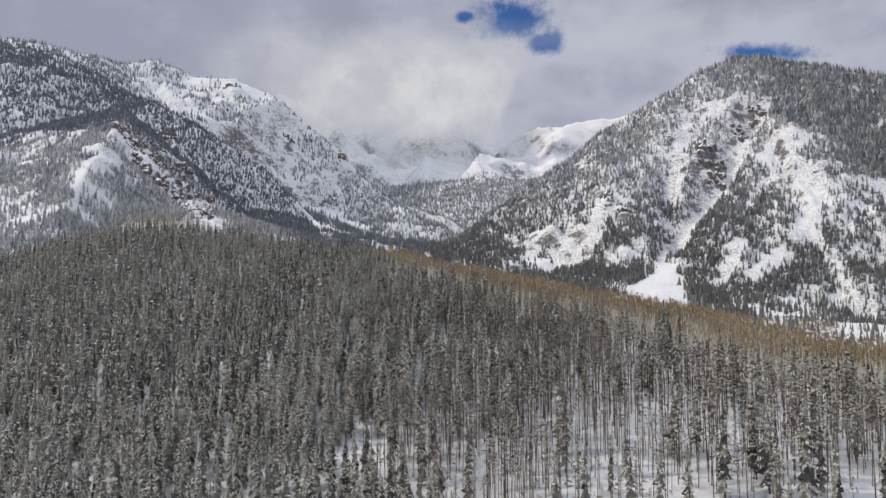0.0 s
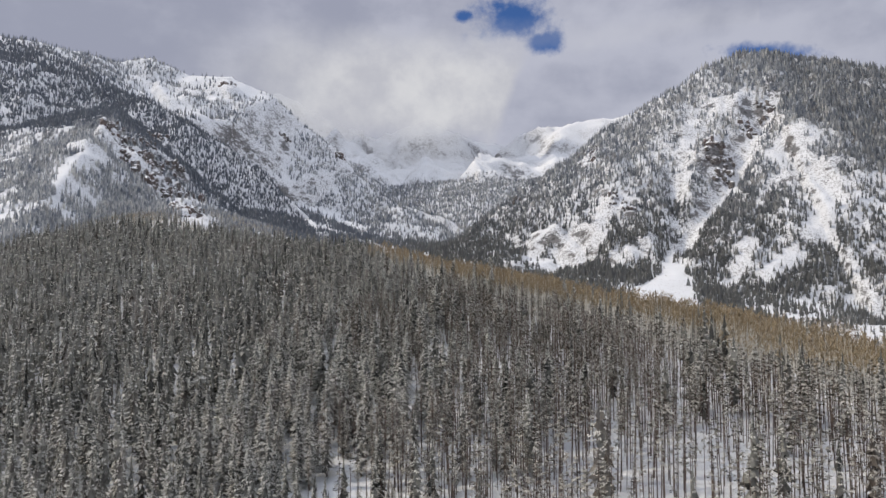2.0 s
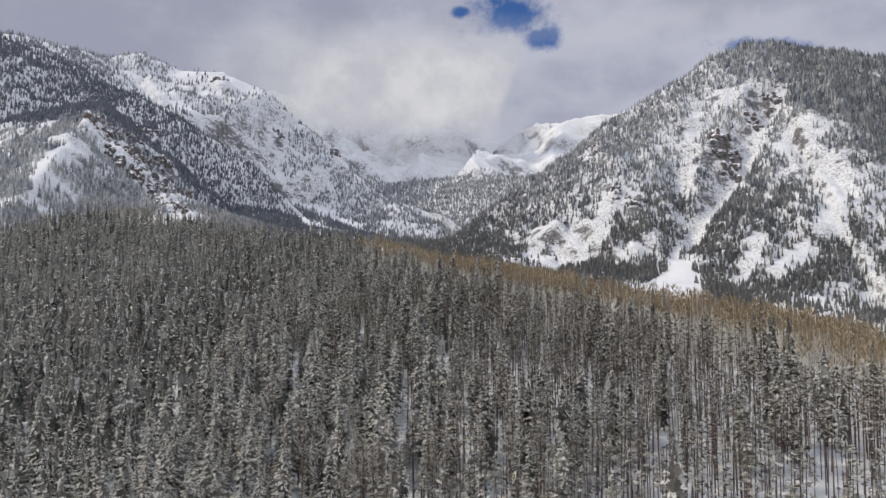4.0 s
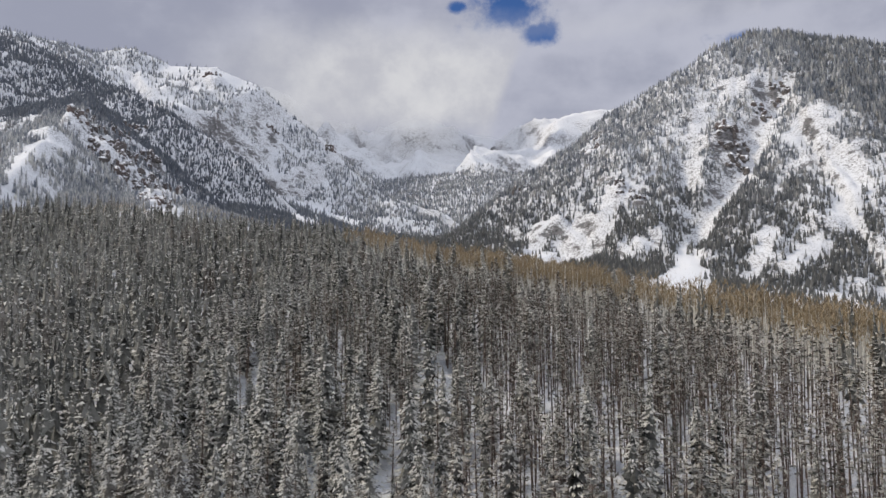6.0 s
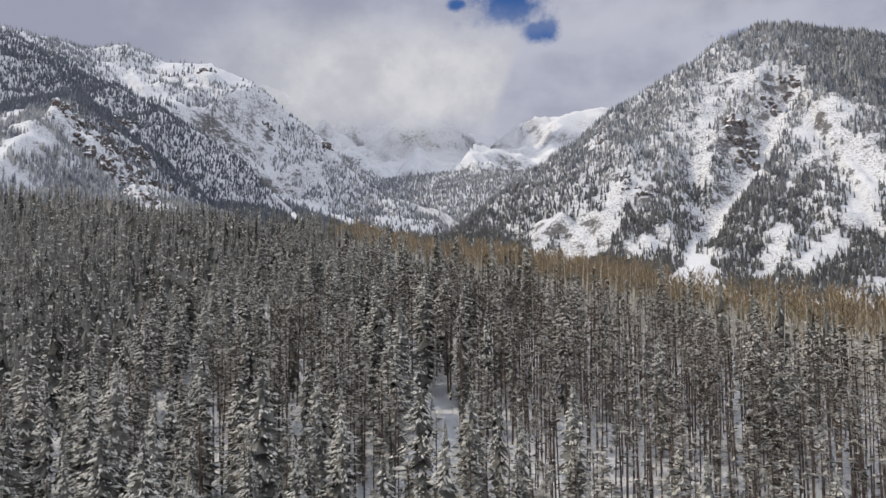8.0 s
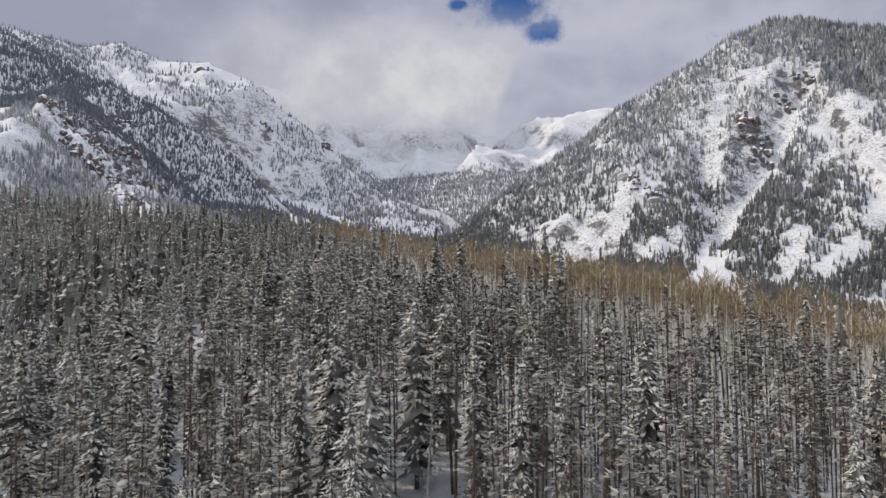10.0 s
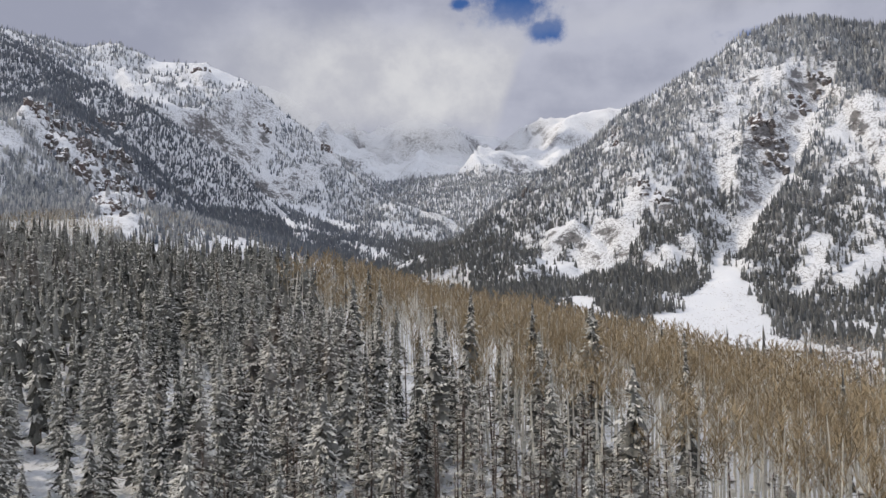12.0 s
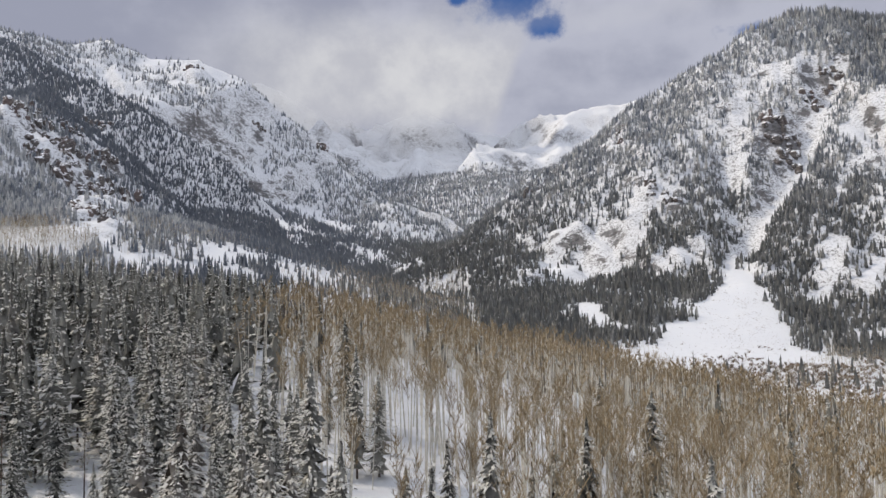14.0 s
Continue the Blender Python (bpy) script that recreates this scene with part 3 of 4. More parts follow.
def aspen_shape(seed, limbs, twigs, sides=4, wide=0.0029, bough=True):
    """A leafless aspen of height 1: pale trunk, ascending limbs, a haze of fine tan twigs."""
    rng, s = random.Random(seed), Shape()
    lx, ly = rng.uniform(-0.06, 0.06), rng.uniform(-0.05, 0.05)
    s.put(prism((0, 0, -0.03), (lx * 0.6, ly * 0.6, 0.6), 0.0085, 0.0060, sides), 0)
    s.put(prism((lx * 0.6, ly * 0.6, 0.6), (lx, ly, 0.95), 0.0058, 0.002, sides), 0)
    for i in range(limbs):
        z = 0.68 + 0.26 * (i + rng.random()) / limbs
        a, reach = rng.uniform(0, 6.3), rng.uniform(0.05, 0.11) * (1.12 - z) * 2.4
        p0 = (lx * z, ly * z, z)
        p1 = (p0[0] + math.cos(a) * reach, p0[1] + math.sin(a) * reach, min(0.98, z + reach * 1.5))
        if bough:
            s.put(prism(p0, p1, 0.0010, 0.0005, 3), 1)
        for k in range(twigs):
            f = rng.uniform(0.1, 1.05)
            q = [p0[j] + (p1[j] - p0[j]) * f for j in range(3)]
            length = rng.uniform(0.035, 0.095)
            s.put(twig(q, rng.uniform(0, 6.3), length * 0.65, wide * rng.uniform(0.7, 1.3), length * rng.uniform(0.5, 1.1)), 1)
    return s.arrays()


def far_shape(seed, sides, layers):
    """A distant conifer: a few ragged skirts."""
    rng, s = random.Random(seed), Shape()
    for i in range(layers):
        z0, z1 = i / layers * 0.8 + 0.04, min(1.0, (i + 1.6) / layers)
        r = 0.16 * (1 - 0.75 * i / layers)
        v = [(0, 0, z1)]
        for k in range(sides):
            a = 2 * math.pi * k / sides + rng.uniform(-0.3, 0.3)
            q = r * (1.2 if k % 2 else 0.6) * rng.uniform(0.8, 1.2)
            v.append((q * math.cos(a), q * math.sin(a), z0 + rng.uniform(-0.04, 0.08)))
        s.put((v, [(0, 1 + k, 1 + (k + 1) % sides) for k in range(sides)]), 1)
    return s.arrays()


def scatter(shapes, x, y, tall, fat, rng):
    """Many trees as one array of vertices and faces, each a turned and scaled shape."""
    z = on_sheet(x, y)[0] - 0.25
    turn, pick = rng.uniform(0, 6.283, len(x)), rng.integers(0, len(shapes), len(x))
    V, F, M, k = [], [], [], 0
    for i, (v, f, m) in enumerate(shapes):
        on = pick == i
        c, s, t, w = np.cos(turn[on])[:, None], np.sin(turn[on])[:, None], tall[on][:, None], (tall * fat)[on][:, None]
        px = (v[:, 0] * c - v[:, 1] * s) * w + x[on][:, None]
        py = (v[:, 0] * s + v[:, 1] * c) * w + y[on][:, None]
        pz = v[:, 2] * t + z[on][:, None]
        n = on.sum()
        V.append(np.stack([px, py, pz], -1).reshape(-1, 3))
        F.append((f[None] + (np.arange(n) * len(v))[:, None, None]).reshape(-1, 3) + k)
        M.append(np.tile(m, n))
        k += n * len(v)
    return np.concatenate(V), np.concatenate(F), np.concatenate(M)


def jittered(x0, x1, y0, y1, step, rng):
    gx, gy = np.meshgrid(np.arange(x0, x1, step), np.arange(y0, y1, step))
    gx, gy = gx.ravel(), gy.ravel()
    return gx + rng.uniform(-0.48, 0.48, gx.size) * step, gy + rng.uniform(-0.48, 0.48, gx.size) * step


def on_spur(x, y):
    """The near spur up to a little behind its crest."""
    rim = np.interp(x, [c[0] for c in CREST], [c[1] for c in CREST])
    return (np.abs(x) < 25 + 0.68 * y) & (y > 108) & (y < np.minimum(rim + 55, 640))


def stand_kind(x, y):
    """0 none, 1 spruce, 2 pole pine, 3 aspen, on the near spur."""
    dice = np.random.default_rng(7)
    u, v = dice.uniform(0, 1, x.shape), dice.uniform(0, 1, x.shape)
    edge = 340 - 1.0 * np.maximum(x - 6, 0) - 1.2 * np.maximum(x - 70, 0) + np.clip(4 - x, 0, 60) * 2.4 + 14 * fbm(x, y, 50, 3, 71)
    aspen = ((y > edge) & (x > -48)) | (np.hypot((x + 235) / 85, (y - 595) / 34) < 1 + 0.4 * fbm(x, y, 40, 2, 72))
    piney = 0.36 + (x + 14 - np.clip(y - 290, 0, 60) * 0.5) / 60 + 0.85 * fbm(x, y, 45, 3, 73)
    lone_spruce = 0.06 + 0.22 * (y < edge + 40)
    kind = np.where(aspen, np.where(u < lone_spruce, 1, 3), np.where(u < np.clip(piney, 0.04, 0.84), 2, 1))
    gap = np.hypot((x + 22) / 5.0, (y - 192) / 14) < 1 + 0.3 * fbm(x, y, 12, 2, 74)
    gap |= np.hypot((x + 8.5) / 2.2, (y - 232) / 13) < 1
    gap |= (np.hypot((x + 2) / 3.5, (y - 262) / 22) < 1) | (np.hypot((x + 31) / 5, (y - 420) / 10) < 1) | (np.hypot((x + 2) / 14, (y - 394) / 8) < 1)
    gap |= (np.hypot((x + 46) / 3, (y - 388) / 12) < 1) | (np.hypot((x + 20) / 3, (y - 372) / 9) < 1)
    open_right = np.clip((x - 12) / 30, 0, 1) * np.clip((225 - y + 0.15 * x) / 45, 0, 1)
    thin = 0.10 + 0.05 * (x > -10) + 0.28 * open_right + 0.30 * fbm(x, y, 35, 3, 75) + np.clip((y - 335) / 50, 0, 1) * np.where(x < -40, -0.08, 0.26)
    return np.where(gap | (v < thin), 0, kind)


rng = np.random.default_rng(3)
nx, ny = jittered(-460, 420, 108, 640, 4.9, rng)
seen = on_spur(nx, ny)
nx, ny = nx[seen], ny[seen]
kind = stand_kind(nx, ny)
# younger spruces fill the front of the stand
mx, my = jittered(-190, 0, 112, 330, 5.2, rng)
more = on_spur(mx, my) & (stand_kind(mx, my) == 1) & (rng.uniform(0, 1, mx.size) < 0.75)
nx, ny, kind = np.concatenate([nx, mx[more]]), np.concatenate([ny, my[more]]), np.concatenate([kind, np.full(more.sum(), 1)])
young = np.arange(len(nx)) >= len(nx) - more.sum()
# aspens and pole pines stand closer than the rest
mx, my = jittered(-30, 300, 150, 580, 3.0, rng)
more = on_spur(mx, my) & (stand_kind(mx, my) == 3) & (rng.uniform(0, 1, mx.size) < 0.8)
nx, ny, kind = np.concatenate([nx, mx[more]]), np.concatenate([ny, my[more]]), np.concatenate([kind, np.full(more.sum(), 3)])
px, py = jittered(-30, 170, 150, 350, 2.9, rng)
more = (stand_kind(px, py) == 2) & (rng.uniform(0, 1, px.size) < 0.95)
nx, ny, kind = np.concatenate([nx, px[more]]), np.concatenate([ny, py[more]]), np.concatenate([kind, np.full(more.sum(), 2)])
ground_z = on_sheet(nx, ny)[0]
close = (np.abs(nx) < 55) & (ny > 185) & (ny < 435)
SPRUCES = [spruce_shape(s, 16, 8, 1300, wide=0.125 + 0.013 * s, size=0.031) for s in range(5)]
MIDDLE = [spruce_shape(s, 10, 7, 520, wide=0.130 + 0.013 * (s - 40), sides=4, size=0.036) for s in range(40, 46)]
PINES = [pine_shape(s, n, 6, 150) for s, n in enumerate((12, 20, 30, 38, 26))]
ASPENS = [aspen_shape(s, 12, 14, wide=0.0017) for s in range(5)]
SHAPES = {
    1: (SPRUCES, [spruce_shape(s, 8, 6, 180, wide=0.130 + 0.013 * (s - 20), sides=3, size=0.054) for s in range(20, 26)], (BARK, SPRUCE, SHADED_CORE), (13, 20.5)),
    2: (PINES, [pine_shape(s, 7 + 3 * (s - 20), 3, 50, 3) for s in range(20, 26)], (BARK, PINE_TWIGS, PINE_NEEDLES), (12, 17.5)),
    3: (ASPENS, [aspen_shape(s, 8, 9, 3, 0.0040, False) for s in range(20, 26)], (ASPEN_BARK, ASPEN_TWIGS), (14, 19)),
}
SIMPLE = {
    1: [spruce_shape(s, 6, 5, 110, wide=0.140 + 0.013 * (s - 50), sides=3, size=0.086) for s in range(50, 56)],
    2: [pine_shape(s, 5 + 2 * (s - 50), 2, 26, 3) for s in range(50, 56)],
    3: [aspen_shape(s, 6, 7, 3, 0.0058, False) for s in range(50, 56)],
}
NAMES = {1: ("spruce_forest", "dense stand of frosted spruces on the snowy spur"), 2: ("pine_forest", "pole pines with bare trunks and frosted tops"),
         3: ("aspen_grove", "leafless aspens with pale trunks and tan crowns")}
tall_near = {k: rng.uniform(lo, hi, nx.size) * (1 + 0.14 * fbm(nx, ny, 40, 2, 81)) for k, (a, b, c, (lo, hi)) in SHAPES.items()}
spire = (rng.uniform(0, 1, nx.size) < 0.3) & (ny > 300) & (nx > -20)
tall_near[1] = np.where(spire, tall_near[1] * 1.12, tall_near[1])
tall_near[1][:len(young)] *= np.where(young, rng.uniform(0.45, 0.8, len(young)), 1.0)

# the trees nearest to the line of flight are things of their own
lone = np.zeros(nx.size, bool)
for k, count in ((1, 300), (2, 260), (3, 260)):
    on = np.nonzero((kind == k) & close)[0]
    lone[on[np.argsort(np.abs(nx[on]))[:count]]] = True
for k, (fine, coarse, mats, span) in SHAPES.items():
    first = (kind == 1) & (k == 1) & ~close & (ny < 235) & (np.abs(nx) < 20 + 0.60 * ny)
    back = ~close & ~first & ((ny > 330) | (np.abs(nx) > 110))
    for near, shapes in ((close, fine), (first, MIDDLE), (~close & ~first & ~back, coarse), (back, SIMPLE[k])):
        on = (kind == k) & near & ~lone
        if not on.any():
            continue
        n = on.sum()
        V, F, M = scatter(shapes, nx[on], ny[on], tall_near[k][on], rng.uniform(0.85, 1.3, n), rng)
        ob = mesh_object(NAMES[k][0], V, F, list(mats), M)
        tagged(ob, NAMES[k][1], "trees", kind="stuff")


TREE_NAMES = {1: "spruce", 2: "pine", 3: "aspen"}
TREE_LABELS = {
    1: ["slender frosted spruce with drooping snow-laden boughs", "frosted grey-green spruce in the dense forest", "full frosted spruce with dark gaps between boughs",
        "broad snow-dusted spruce on the snowy slope", "wide old spruce heavy with clumped snow"],
    2: ["thin brown pole pine with a sparse frosted top", "bare-trunked pine with fine dead twigs", "slim pole pine with a frosted green crown",
        "pole pine with a snowy tufted green top", "tall thin pine with clumped snowy tufts"],
    3: ["leafless aspen with pale trunk and tan twigs", "slim leaning aspen with bare tan crown", "pale-barked aspen in a bare grove",
        "bare aspen with ascending limbs above snow", "thin white aspen trunk with ochre crown"],
}
PART_NAMES = {1: ("trunk", "crown", "inner_foliage"), 2: ("trunk", "crown", "foliage"), 3: ("trunk", "crown")}
for k, (fine, coarse, mats, span) in SHAPES.items():
    models = []
    for i, (v, f, m) in enumerate(fine):
        root = new(TREE_NAMES[k])
        root.empty_display_size = 0.1
        tagged(root, TREE_LABELS[k][i], "tree", TREE_NAMES[k] + "s of the near forest")
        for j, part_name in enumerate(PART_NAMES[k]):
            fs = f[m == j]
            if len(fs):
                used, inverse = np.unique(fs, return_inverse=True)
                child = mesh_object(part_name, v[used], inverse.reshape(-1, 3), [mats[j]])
                child.parent = root
        models.append(root)
    spots = np.nonzero(lone & (kind == k))[0]
    for n, i in enumerate(spots):
        which, t = n % len(models), tall_near[k][i]
        fat = t * rng.uniform(0.85, 1.3)
        m = Matrix.Translation((nx[i], ny[i], ground_z[i] - 0.25)) @ Matrix.Rotation(rng.uniform(0, 6.283), 4, "Z") @ Matrix.Diagonal((fat, fat, t, 1))
        if n < len(models):
            models[which].matrix_basis = m
        else:
            base = models[which].scale.copy()
            models[which].scale = (1, 1, 1)
            copy_thing(models[which], m)
            models[which].scale = base


# ---- crags on the slopes ----
def rock_material():
    m, n = material("snow_dusted_rock")
    pos, up = upness(n)
    fine = n.noise(n.add("ShaderNodeMapping", Vector=pos, Scale=(1.0, 1.0, 2.2)), 0.25, 7.0, 0.7)
    tone = n.noise(pos, 0.03, 3.0, 0.5)
    rock = n.mix(n.step(fine, 0.35, 0.68), (0.050, 0.046, 0.046), (0.19, 0.165, 0.152))
    rock = n.mix(n.step(tone, 0.45, 0.62, 0.0, 0.55), rock, (0.150, 0.098, 0.084))
    snow = n.step(n.math("ADD", up, n.math("MULTIPLY", n.math("SUBTRACT", fine, 0.5), 1.4)), 0.38, 0.62)
    surface(n, n.mix(snow, rock, (0.80, 0.805, 0.82)), 0.85, fine, 0.6, 2.0)
    return m


CRAG_ROCK = rock_material()


def crag(x, y, size, seed):
    """A broken outcrop of a dozen leaning blocks that stand out of the slope."""
    dice = random.Random(seed)
    base_z = float(on_sheet(np.array([x]), np.array([y]))[0][0])
    root = new("rock_outcrop")
    root.empty_display_size, root.location = 0.1, (x, y, base_z)
    for i in range(13):
        bx, by = x + dice.uniform(-1, 1) * size, y + dice.uniform(-0.8, 0.8) * size
        bz = float(on_sheet(np.array([bx]), np.array([by]))[0][0])
        r = size * dice.uniform(0.16, 0.36)
        bm = bmesh.new()
        made = bmesh.ops.create_icosphere(bm, subdivisions=2, radius=1.0)["verts"]
        lean = Matrix.Rotation(dice.uniform(0, 6.3), 4, "Z") @ Matrix.Rotation(dice.uniform(-0.35, 0.35), 4, "X")
        sx, sy, sz = r * dice.uniform(0.6, 1.2), r * dice.uniform(0.5, 1.0), r * dice.uniform(0.8, 1.7)
        for v in made:
            p = v.co.copy()
            k = 1 + 0.55 * noise.noise(p * 1.6 + Vector((seed * 3.1, i * 1.7, 0)))
            p = Vector((round(p.x * 2.2) / 2.2 * 0.5 + p.x * 0.5, p.y, round(p.z * 2.5) / 2.5 * 0.6 + p.z * 0.4)) * k
            v.co = lean @ Vector((p.x * sx, p.y * sy, p.z * sz)) + Vector((bx - x, by - y, bz - base_z + sz * 0.15))
        me = bpy.data.meshes.new("block")
        bm.to_mesh(me)
        bm.free()
        me.materials.append(CRAG_ROCK)
        new("block", me).parent = root
    return root


CRAGS = [(-569, 1269, 16), (-583, 1341, 19), (-546, 1251, 13), (-554, 1316, 22), (-530, 1292, 22), (-513, 1210, 16), (-555, 1373, 13), (-539, 1376, 13), (-496, 1246, 13), (-491, 1197, 22), (-514, 1333, 19),
         (-469, 1239, 13), (-468, 1199, 16), (-501, 1356, 19), (-445, 1225, 19), (-449, 1198, 16), (-433, 1231, 13), (-342, 1002, 19), (-359, 1011, 16), (-320, 976, 13), (-459, 1342, 19), (-646, 1662, 19), (-641, 1618, 18),
         (496, 1336, 18), (494, 1313, 20), (515, 1322, 14), (620, 1407, 16), (573, 1376, 16), (307, 1494, 14), (289, 1462, 14), (309, 1312, 14), (327, 1283, 14), (155, 1472, 16), (-690, 2320, 24), (-330, 2335, 20), (-492, 2252, 18)]
for i, (x, y, size) in enumerate(CRAGS):
    tagged(crag(x, y, size, 400 + i), "snow-dusted broken reddish rock outcrop on the mountainside" if x < 0 else "snow-dusted grey rock outcrop among mountain conifers", "rock", "crags on the slopes")


# ---- snags and fallen logs in the near forest ----
PALE_WOOD = bark_material("weathered_wood", (0.20, 0.18, 0.155), (0.42, 0.39, 0.35), 2.0)


def snag(x, y, tall, lean, heading, seed):
    """A leaning dead trunk with a few broken branch stubs."""
    dice = random.Random(seed)
    z = float(on_sheet(np.array([x]), np.array([y]))[0][0])
    root = new("dead_snag")
    root.empty_display_size = 0.1
    root.matrix_basis = Matrix.Translation((x, y, z - 0.3)) @ Matrix.Rotation(heading, 4, "Z") @ Matrix.Rotation(lean, 4, "Y")
    s = Shape()
    s.put(prism((0, 0, 0), (0.1, 0, tall * 0.5), 0.17, 0.12, 7), 0)
    s.put(prism((0.1, 0, tall * 0.5), (0.02, 0.08, tall), 0.12, 0.03, 7), 0)
    v, f, m = s.arrays()
    mesh_object("trunk", v, f, [PALE_WOOD], smooth=True).parent = root
    for i in range(7):
        s = Shape()
        h, a, out = tall * dice.uniform(0.35, 0.95), dice.uniform(0, 6.3), dice.uniform(0.6, 1.8)
        s.put(prism((0.08, 0, h), (0.08 + out * math.cos(a), out * math.sin(a), h + dice.uniform(-0.3, 0.6)), 0.04, 0.012, 4), 0)
        v, f, m = s.arrays()
        mesh_object("branch", v, f, [PALE_WOOD]).parent = root
    return root


dice = random.Random(55)
for i in range(26):
    x, y = dice.uniform(-45, 60), dice.uniform(205, 425)
    tagged(snag(x, y, dice.uniform(10, 15), dice.uniform(0.05, 0.45), dice.uniform(0, 6.3), 600 + i), "pale leaning dead snag with broken branch stubs", "dead tree", "snags of the near forest")


def fallen_log(x, y, length, heading):
    z = float(on_sheet(np.array([x]), np.array([y]))[0][0])
    s = Shape()
    s.put(prism((0, 0, 0), (0.05, 0.05, length * 0.6), 0.20, 0.15, 8), 0)
    s.put(prism((0.05, 0.05, length * 0.6), (0, 0.2, length), 0.15, 0.05, 8), 0)
    v, f, m = s.arrays()
    ob = mesh_object("fallen_log", v, f, [PALE_WOOD], smooth=True)
    dz = float(on_sheet(np.array([x + length * math.cos(heading)]), np.array([y + length * math.sin(heading)]))[0][0]) - z
    ob.matrix_basis = Matrix.Translation((x, y, z + 0.15)) @ Matrix.Rotation(heading, 4, "Z") @ Matrix.Rotation(math.pi / 2 - math.atan2(dz, length), 4, "Y")
    return ob


for x, y, length, heading in ((-15, 174, 7, 0.9), (-12, 168, 6, 2.4), (-17, 165, 6, 0.3), (-3, 252, 8, 1.2), (-30, 410, 7, 0.5), (14, 390, 9, 2.8)):
    tagged(fallen_log(x, y, length, heading), "weathered fallen log lying in the snowy clearing", "log", "fallen logs")


# ---- far woods ----
def woods(x, y, h, rise, steep):
    """How thickly trees stand on the slopes, 0 to 1."""
    d = 0.52 + 0.40 * fbm(x, y, 200, 3, 91) + 0.30 * fbm(x, y, 35, 3, 92) - 0.8 * np.clip(steep - 1.1, 0, 1)
    d = d + 0.8 * patch(x, y, DENSE, 1.2) - 0.85 * patch(x, y, CLEAR, 0.9) - 0.65 * patch(x, y, CLEAR_LEFT, 0.9) - 0.6 * patch(x, y, ROCK)
    d = d + 0.9 * np.clip((x - 650 - 0.5 * (1350 - y)) / 50, 0, 1) * ((y > 1120) & (y < 1650))
    # closed forest over the top of the steep mountain
    d = d + 0.7 * np.clip((y - 1415 - 0.35 * np.maximum(640 - x, 0)) / 40, 0, 1) * ((x > 470) & (y < 1650))
    d = d + 0.10 * ((x > 60) & (y > 1000) & (y < 1650))
    d = d - 1.5 * np.clip(1.6 - nearest(x, y, COULOIR)[0] / 11, 0, 1)
    d = d + 0.7 * np.clip(1.5 - np.hypot((x + 352) / 55, (y - 905) / 45), 0, 1)
    d = d - 0.15 * ((x < -330) & (y > 780) & (y < 1300))
    d = np.where((y < 780) & (x < -120), 0.9, d)
    dr, zr, sr, ar = nearest(x, y, DARK_RIDGE)
    d = d + 0.9 * ((sr < 0) & (x < -150) & (y > 1330)) * np.clip(1.5 - dr / 330, 0, 1)
    d = np.where((x > 140) & (y < 900) & (y > 540), 0.16 * d, d)
    # the V of the valley: open snow on its far side
    d = d - 0.22 * np.clip(1.5 - np.hypot((x + 230) / 170, (y - 1600) / 420), 0, 1)
    # the foot of the steep mountain and the snow fan are almost bare
    d = d - 0.25 * np.clip(1.5 - np.hypot((x - 410) / 100, (y - 1050) / 110), 0, 1)
    t = np.clip((1205 - y) / 380, 0, 1)
    fan = np.abs(x - (378 - 0.43 * (1205 - y))) / (10 + 62 * t)
    d = d - 0.95 * np.clip(1.6 - fan, 0, 1) * ((y > 810 + 60 * fbm(x, y, 45, 2, 96)) & (y < 1215))
    d = d - np.clip((h - 520) / 60, 0, 3) * (y > 2400) * (x > -150)
    d = d - np.clip((h - 760) / 120, 0, 2) - np.clip((y - 3000) / 100, 0, 3)
    d = np.where((y > 2500) & (y < 2960) & (h > 380) & (h < 530), np.maximum(d, 0.95), d)
    return np.clip(d, 0, 1) * np.clip(0.3 + 4 * np.maximum(rise, np.where(x > 520, 0.2, 0)), 0.08, 1)


N = 470000
fr = 430 * (3050 / 430) ** rng.uniform(0, 1, N)
fa = rng.uniform(-0.68, 0.68, N)
fx, fy = fr * np.sin(fa), fr * np.cos(fa)
fz, fr_rise, fr_steep = on_sheet(fx, fy)
sparse = np.clip(fr / 1200, 0.30, 1) * np.where(fr > 1750, 0.9, 1)  # even spacing over the slopes
sparse = np.where((fy < 780) & (fx < -120), 0.16, sparse)
keep = (rng.uniform(0, 1, N) < woods(fx, fy, fz, fr_rise, fr_steep) * sparse) & ~on_spur(fx, fy)
fx, fy = fx[keep], fy[keep]
# bare aspens and brush fill the valley behind the spur
brush = ((fx > -330) & (fx <= 40) & (fy > 620) & (fy < np.interp(fx, [-330, -150], [1010, 1300]))) | ((fx > 20) & (fy > 420) & (fy < 850) & (fx < 520))
brush &= (fbm(fx, fy, 90, 3, 95) > -0.35) & (rng.uniform(0, 1, len(fx)) < np.interp(fx, [-280, -180, 20, 120], [0.45, 0.7, 0.7, 0.45]))
brush |= np.hypot((fx + 352) / 60, (fy - 900) / 45) < 1
ax, ay = fx[brush], fy[brush]
bx, by = rng.uniform(40, 470, 7500), rng.uniform(570, 910, 7500)
thick = (fbm(bx, by, 70, 3, 98) > rng.uniform(-0.5, 0.45, bx.size)) & ~on_spur(bx, by) & (np.abs(bx - (378 - 0.43 * (1205 - by))) > 70 - 0.6 * (890 - by))
ax, ay = np.concatenate([ax, bx[thick]]), np.concatenate([ay, by[thick]])
V, F, M = scatter([aspen_shape(s, 4, 4, 3, 0.010, False) for s in range(30, 34)], ax, ay, np.where(ax > 40, rng.uniform(6, 12, len(ax)), rng.uniform(9, 14, len(ax))), rng.uniform(0.9, 1.3, len(ax)), rng)
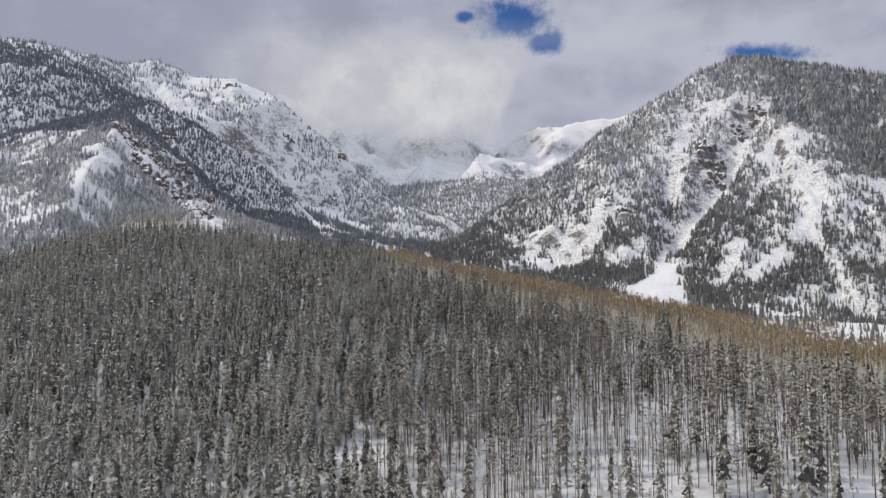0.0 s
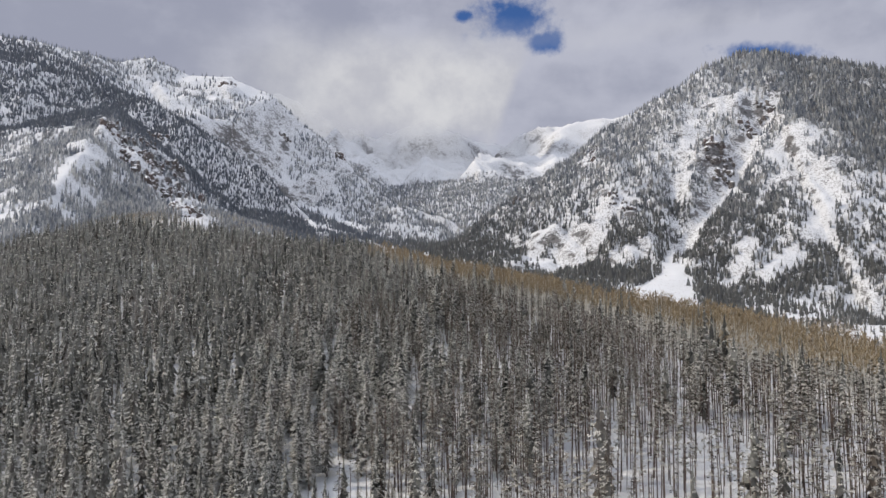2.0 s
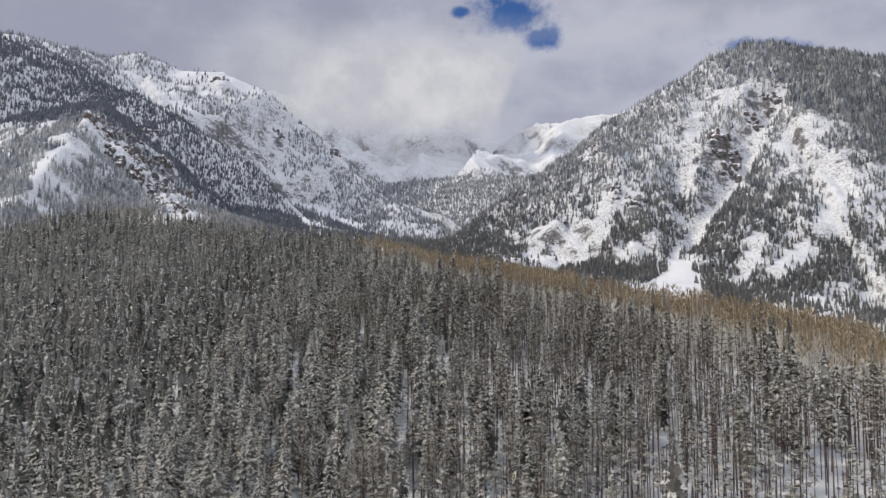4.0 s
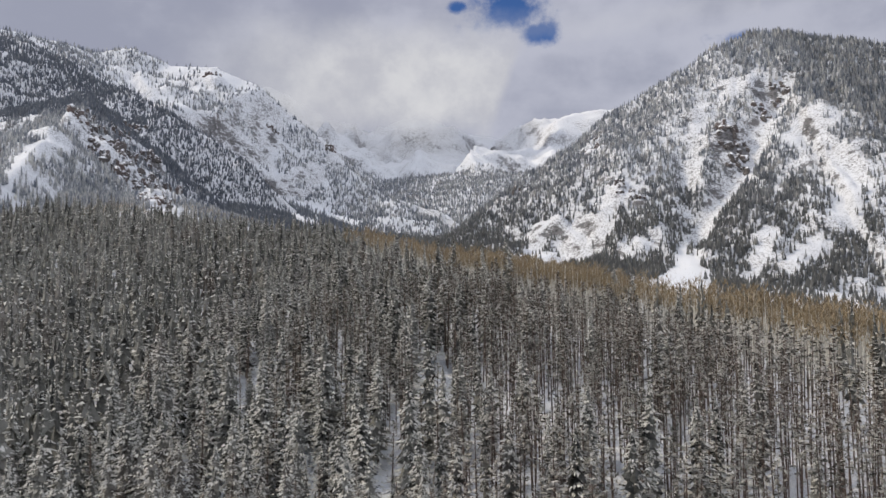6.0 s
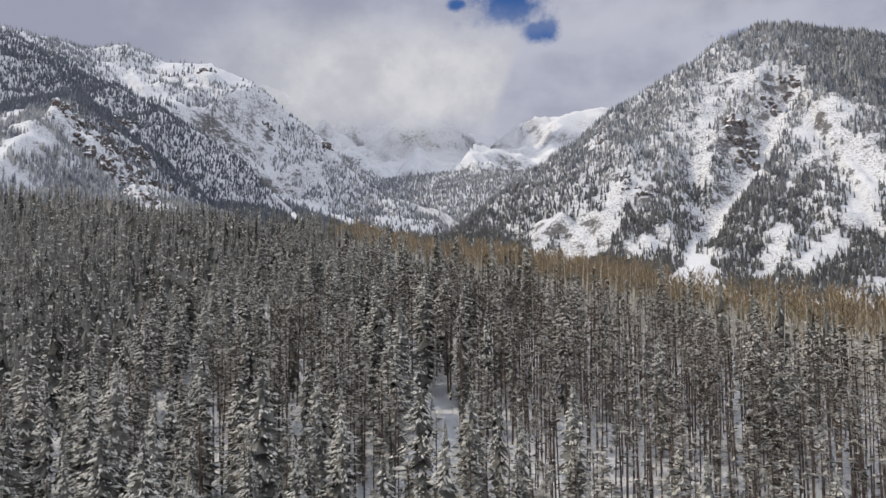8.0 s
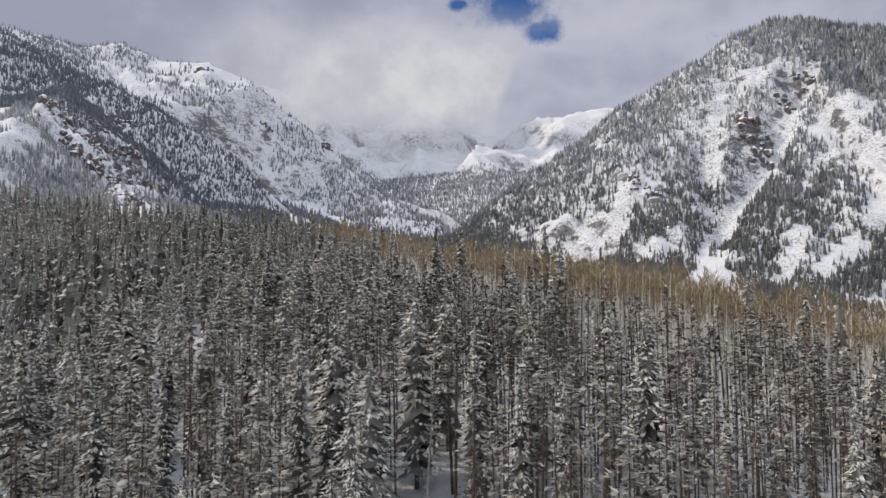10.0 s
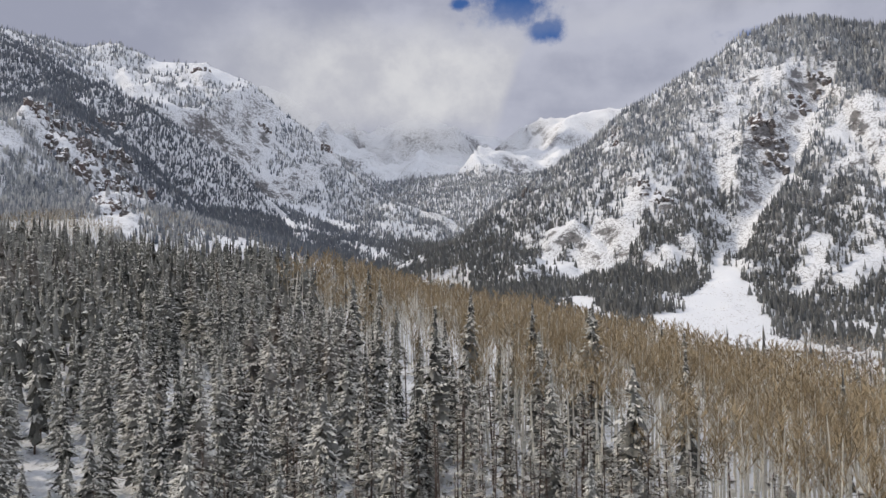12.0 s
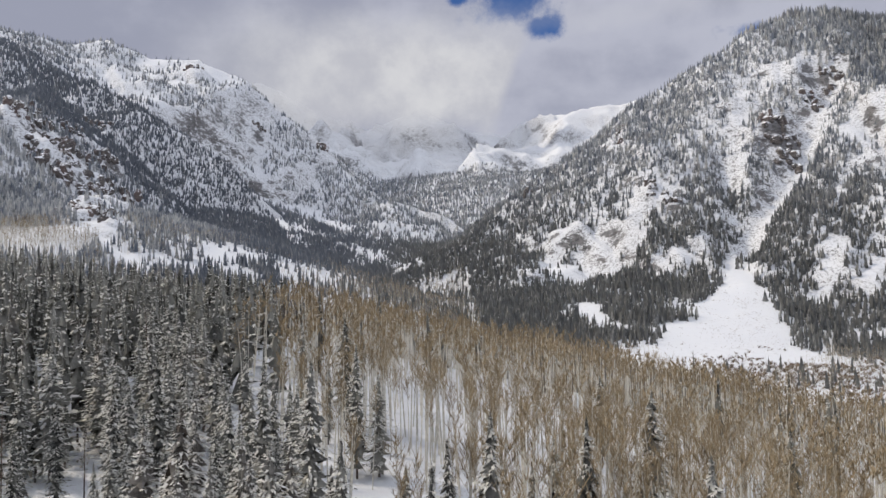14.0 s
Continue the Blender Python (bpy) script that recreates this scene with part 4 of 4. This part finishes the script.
tagged(mesh_object("aspen_woods", V, F, [ASPEN_BARK, ASPEN_TWIGS], M), "bare tan aspen woods on the valley floor", "trees", kind="stuff")
fx, fy = fx[~brush], fy[~brush]
tall = rng.uniform(4.5, 14, len(fx)) * np.where(fy > 1800, 1.25, 1.0) * np.where((fx > 640 + 0.5 * (1350 - fy)) & (fy > 1120) & (fy < 1650), 1.3, 1.0)
fat = rng.uniform(0.8, 1.25, len(fx))
parts = []
for on, shapes in ((fy < 1020, [far_shape(s, 5, 3) for s in range(8)]), ((fy >= 1020) & (fy < 1450), [far_shape(s, 4, 2) for s in range(8)]), (fy >= 1450, [far_shape(s, 4, 1) for s in range(8)])):
    parts.append(scatter(shapes, fx[on], fy[on], tall[on], fat[on], rng))
V = np.concatenate([p[0] for p in parts])
F = np.concatenate([p[1] + sum(len(q[0]) for q in parts[:i]) for i, p in enumerate(parts)])
far = mesh_object("mountain_forest", V, F, [HAZED_SPRUCE])
tagged(far, "frosted conifers with haze-tinted needles scattered over the snowy mountain slopes", "trees", kind="stuff")


# ---- shrubs on the open run-out of the slide path ----
SHRUB_TWIGS = bark_material("shrub_twigs", (0.11, 0.082, 0.060), (0.25, 0.190, 0.135), 0.8)


def shrub_shape(seed):
    """A bare shrub of height 1: twigs that spread from the root."""
    rng, s = random.Random(seed), Shape()
    for i in range(9):
        s.put(frond((0, 0, -0.05), rng.uniform(0, 6.3), rng.uniform(0.4, 1.0), rng.uniform(0.05, 0.12), rng.uniform(0.5, 1.0), 0), 0)
    return s.arrays()


t = rng.uniform(0.25, 0.9, 1300)
sx, sy = 378 - 138 * t + rng.normal(0, 1, t.size) * (8 + 34 * t), 1205 - 320 * t + rng.normal(0, 8, t.size)
on = fbm(sx, sy, 34, 3, 97) + 0.5 * t > 0.36 + rng.uniform(-0.3, 0.3, t.size)
sx, sy = sx[on], sy[on]
bx, by = rng.uniform(60, 480, 11000), rng.uniform(600, 930, 11000)
on = (fbm(bx, by, 60, 3, 99) > rng.uniform(-0.6, 0.4, bx.size)) & ~on_spur(bx, by)
small = len(sx)
sx, sy = np.concatenate([sx, bx[on]]), np.concatenate([sy, by[on]])
V, F, M = scatter([shrub_shape(s) for s in range(5)], sx, sy, np.where(np.arange(len(sx)) < small, rng.uniform(0.5, 1.2, len(sx)), rng.uniform(1.5, 4.0, len(sx))), rng.uniform(0.7, 1.2, len(sx)), rng)
tagged(mesh_object("shrubs", V, F, [SHRUB_TWIGS], M), "bare brown shrubs poking out of the snowy valley floor", "shrubs", kind="stuff")
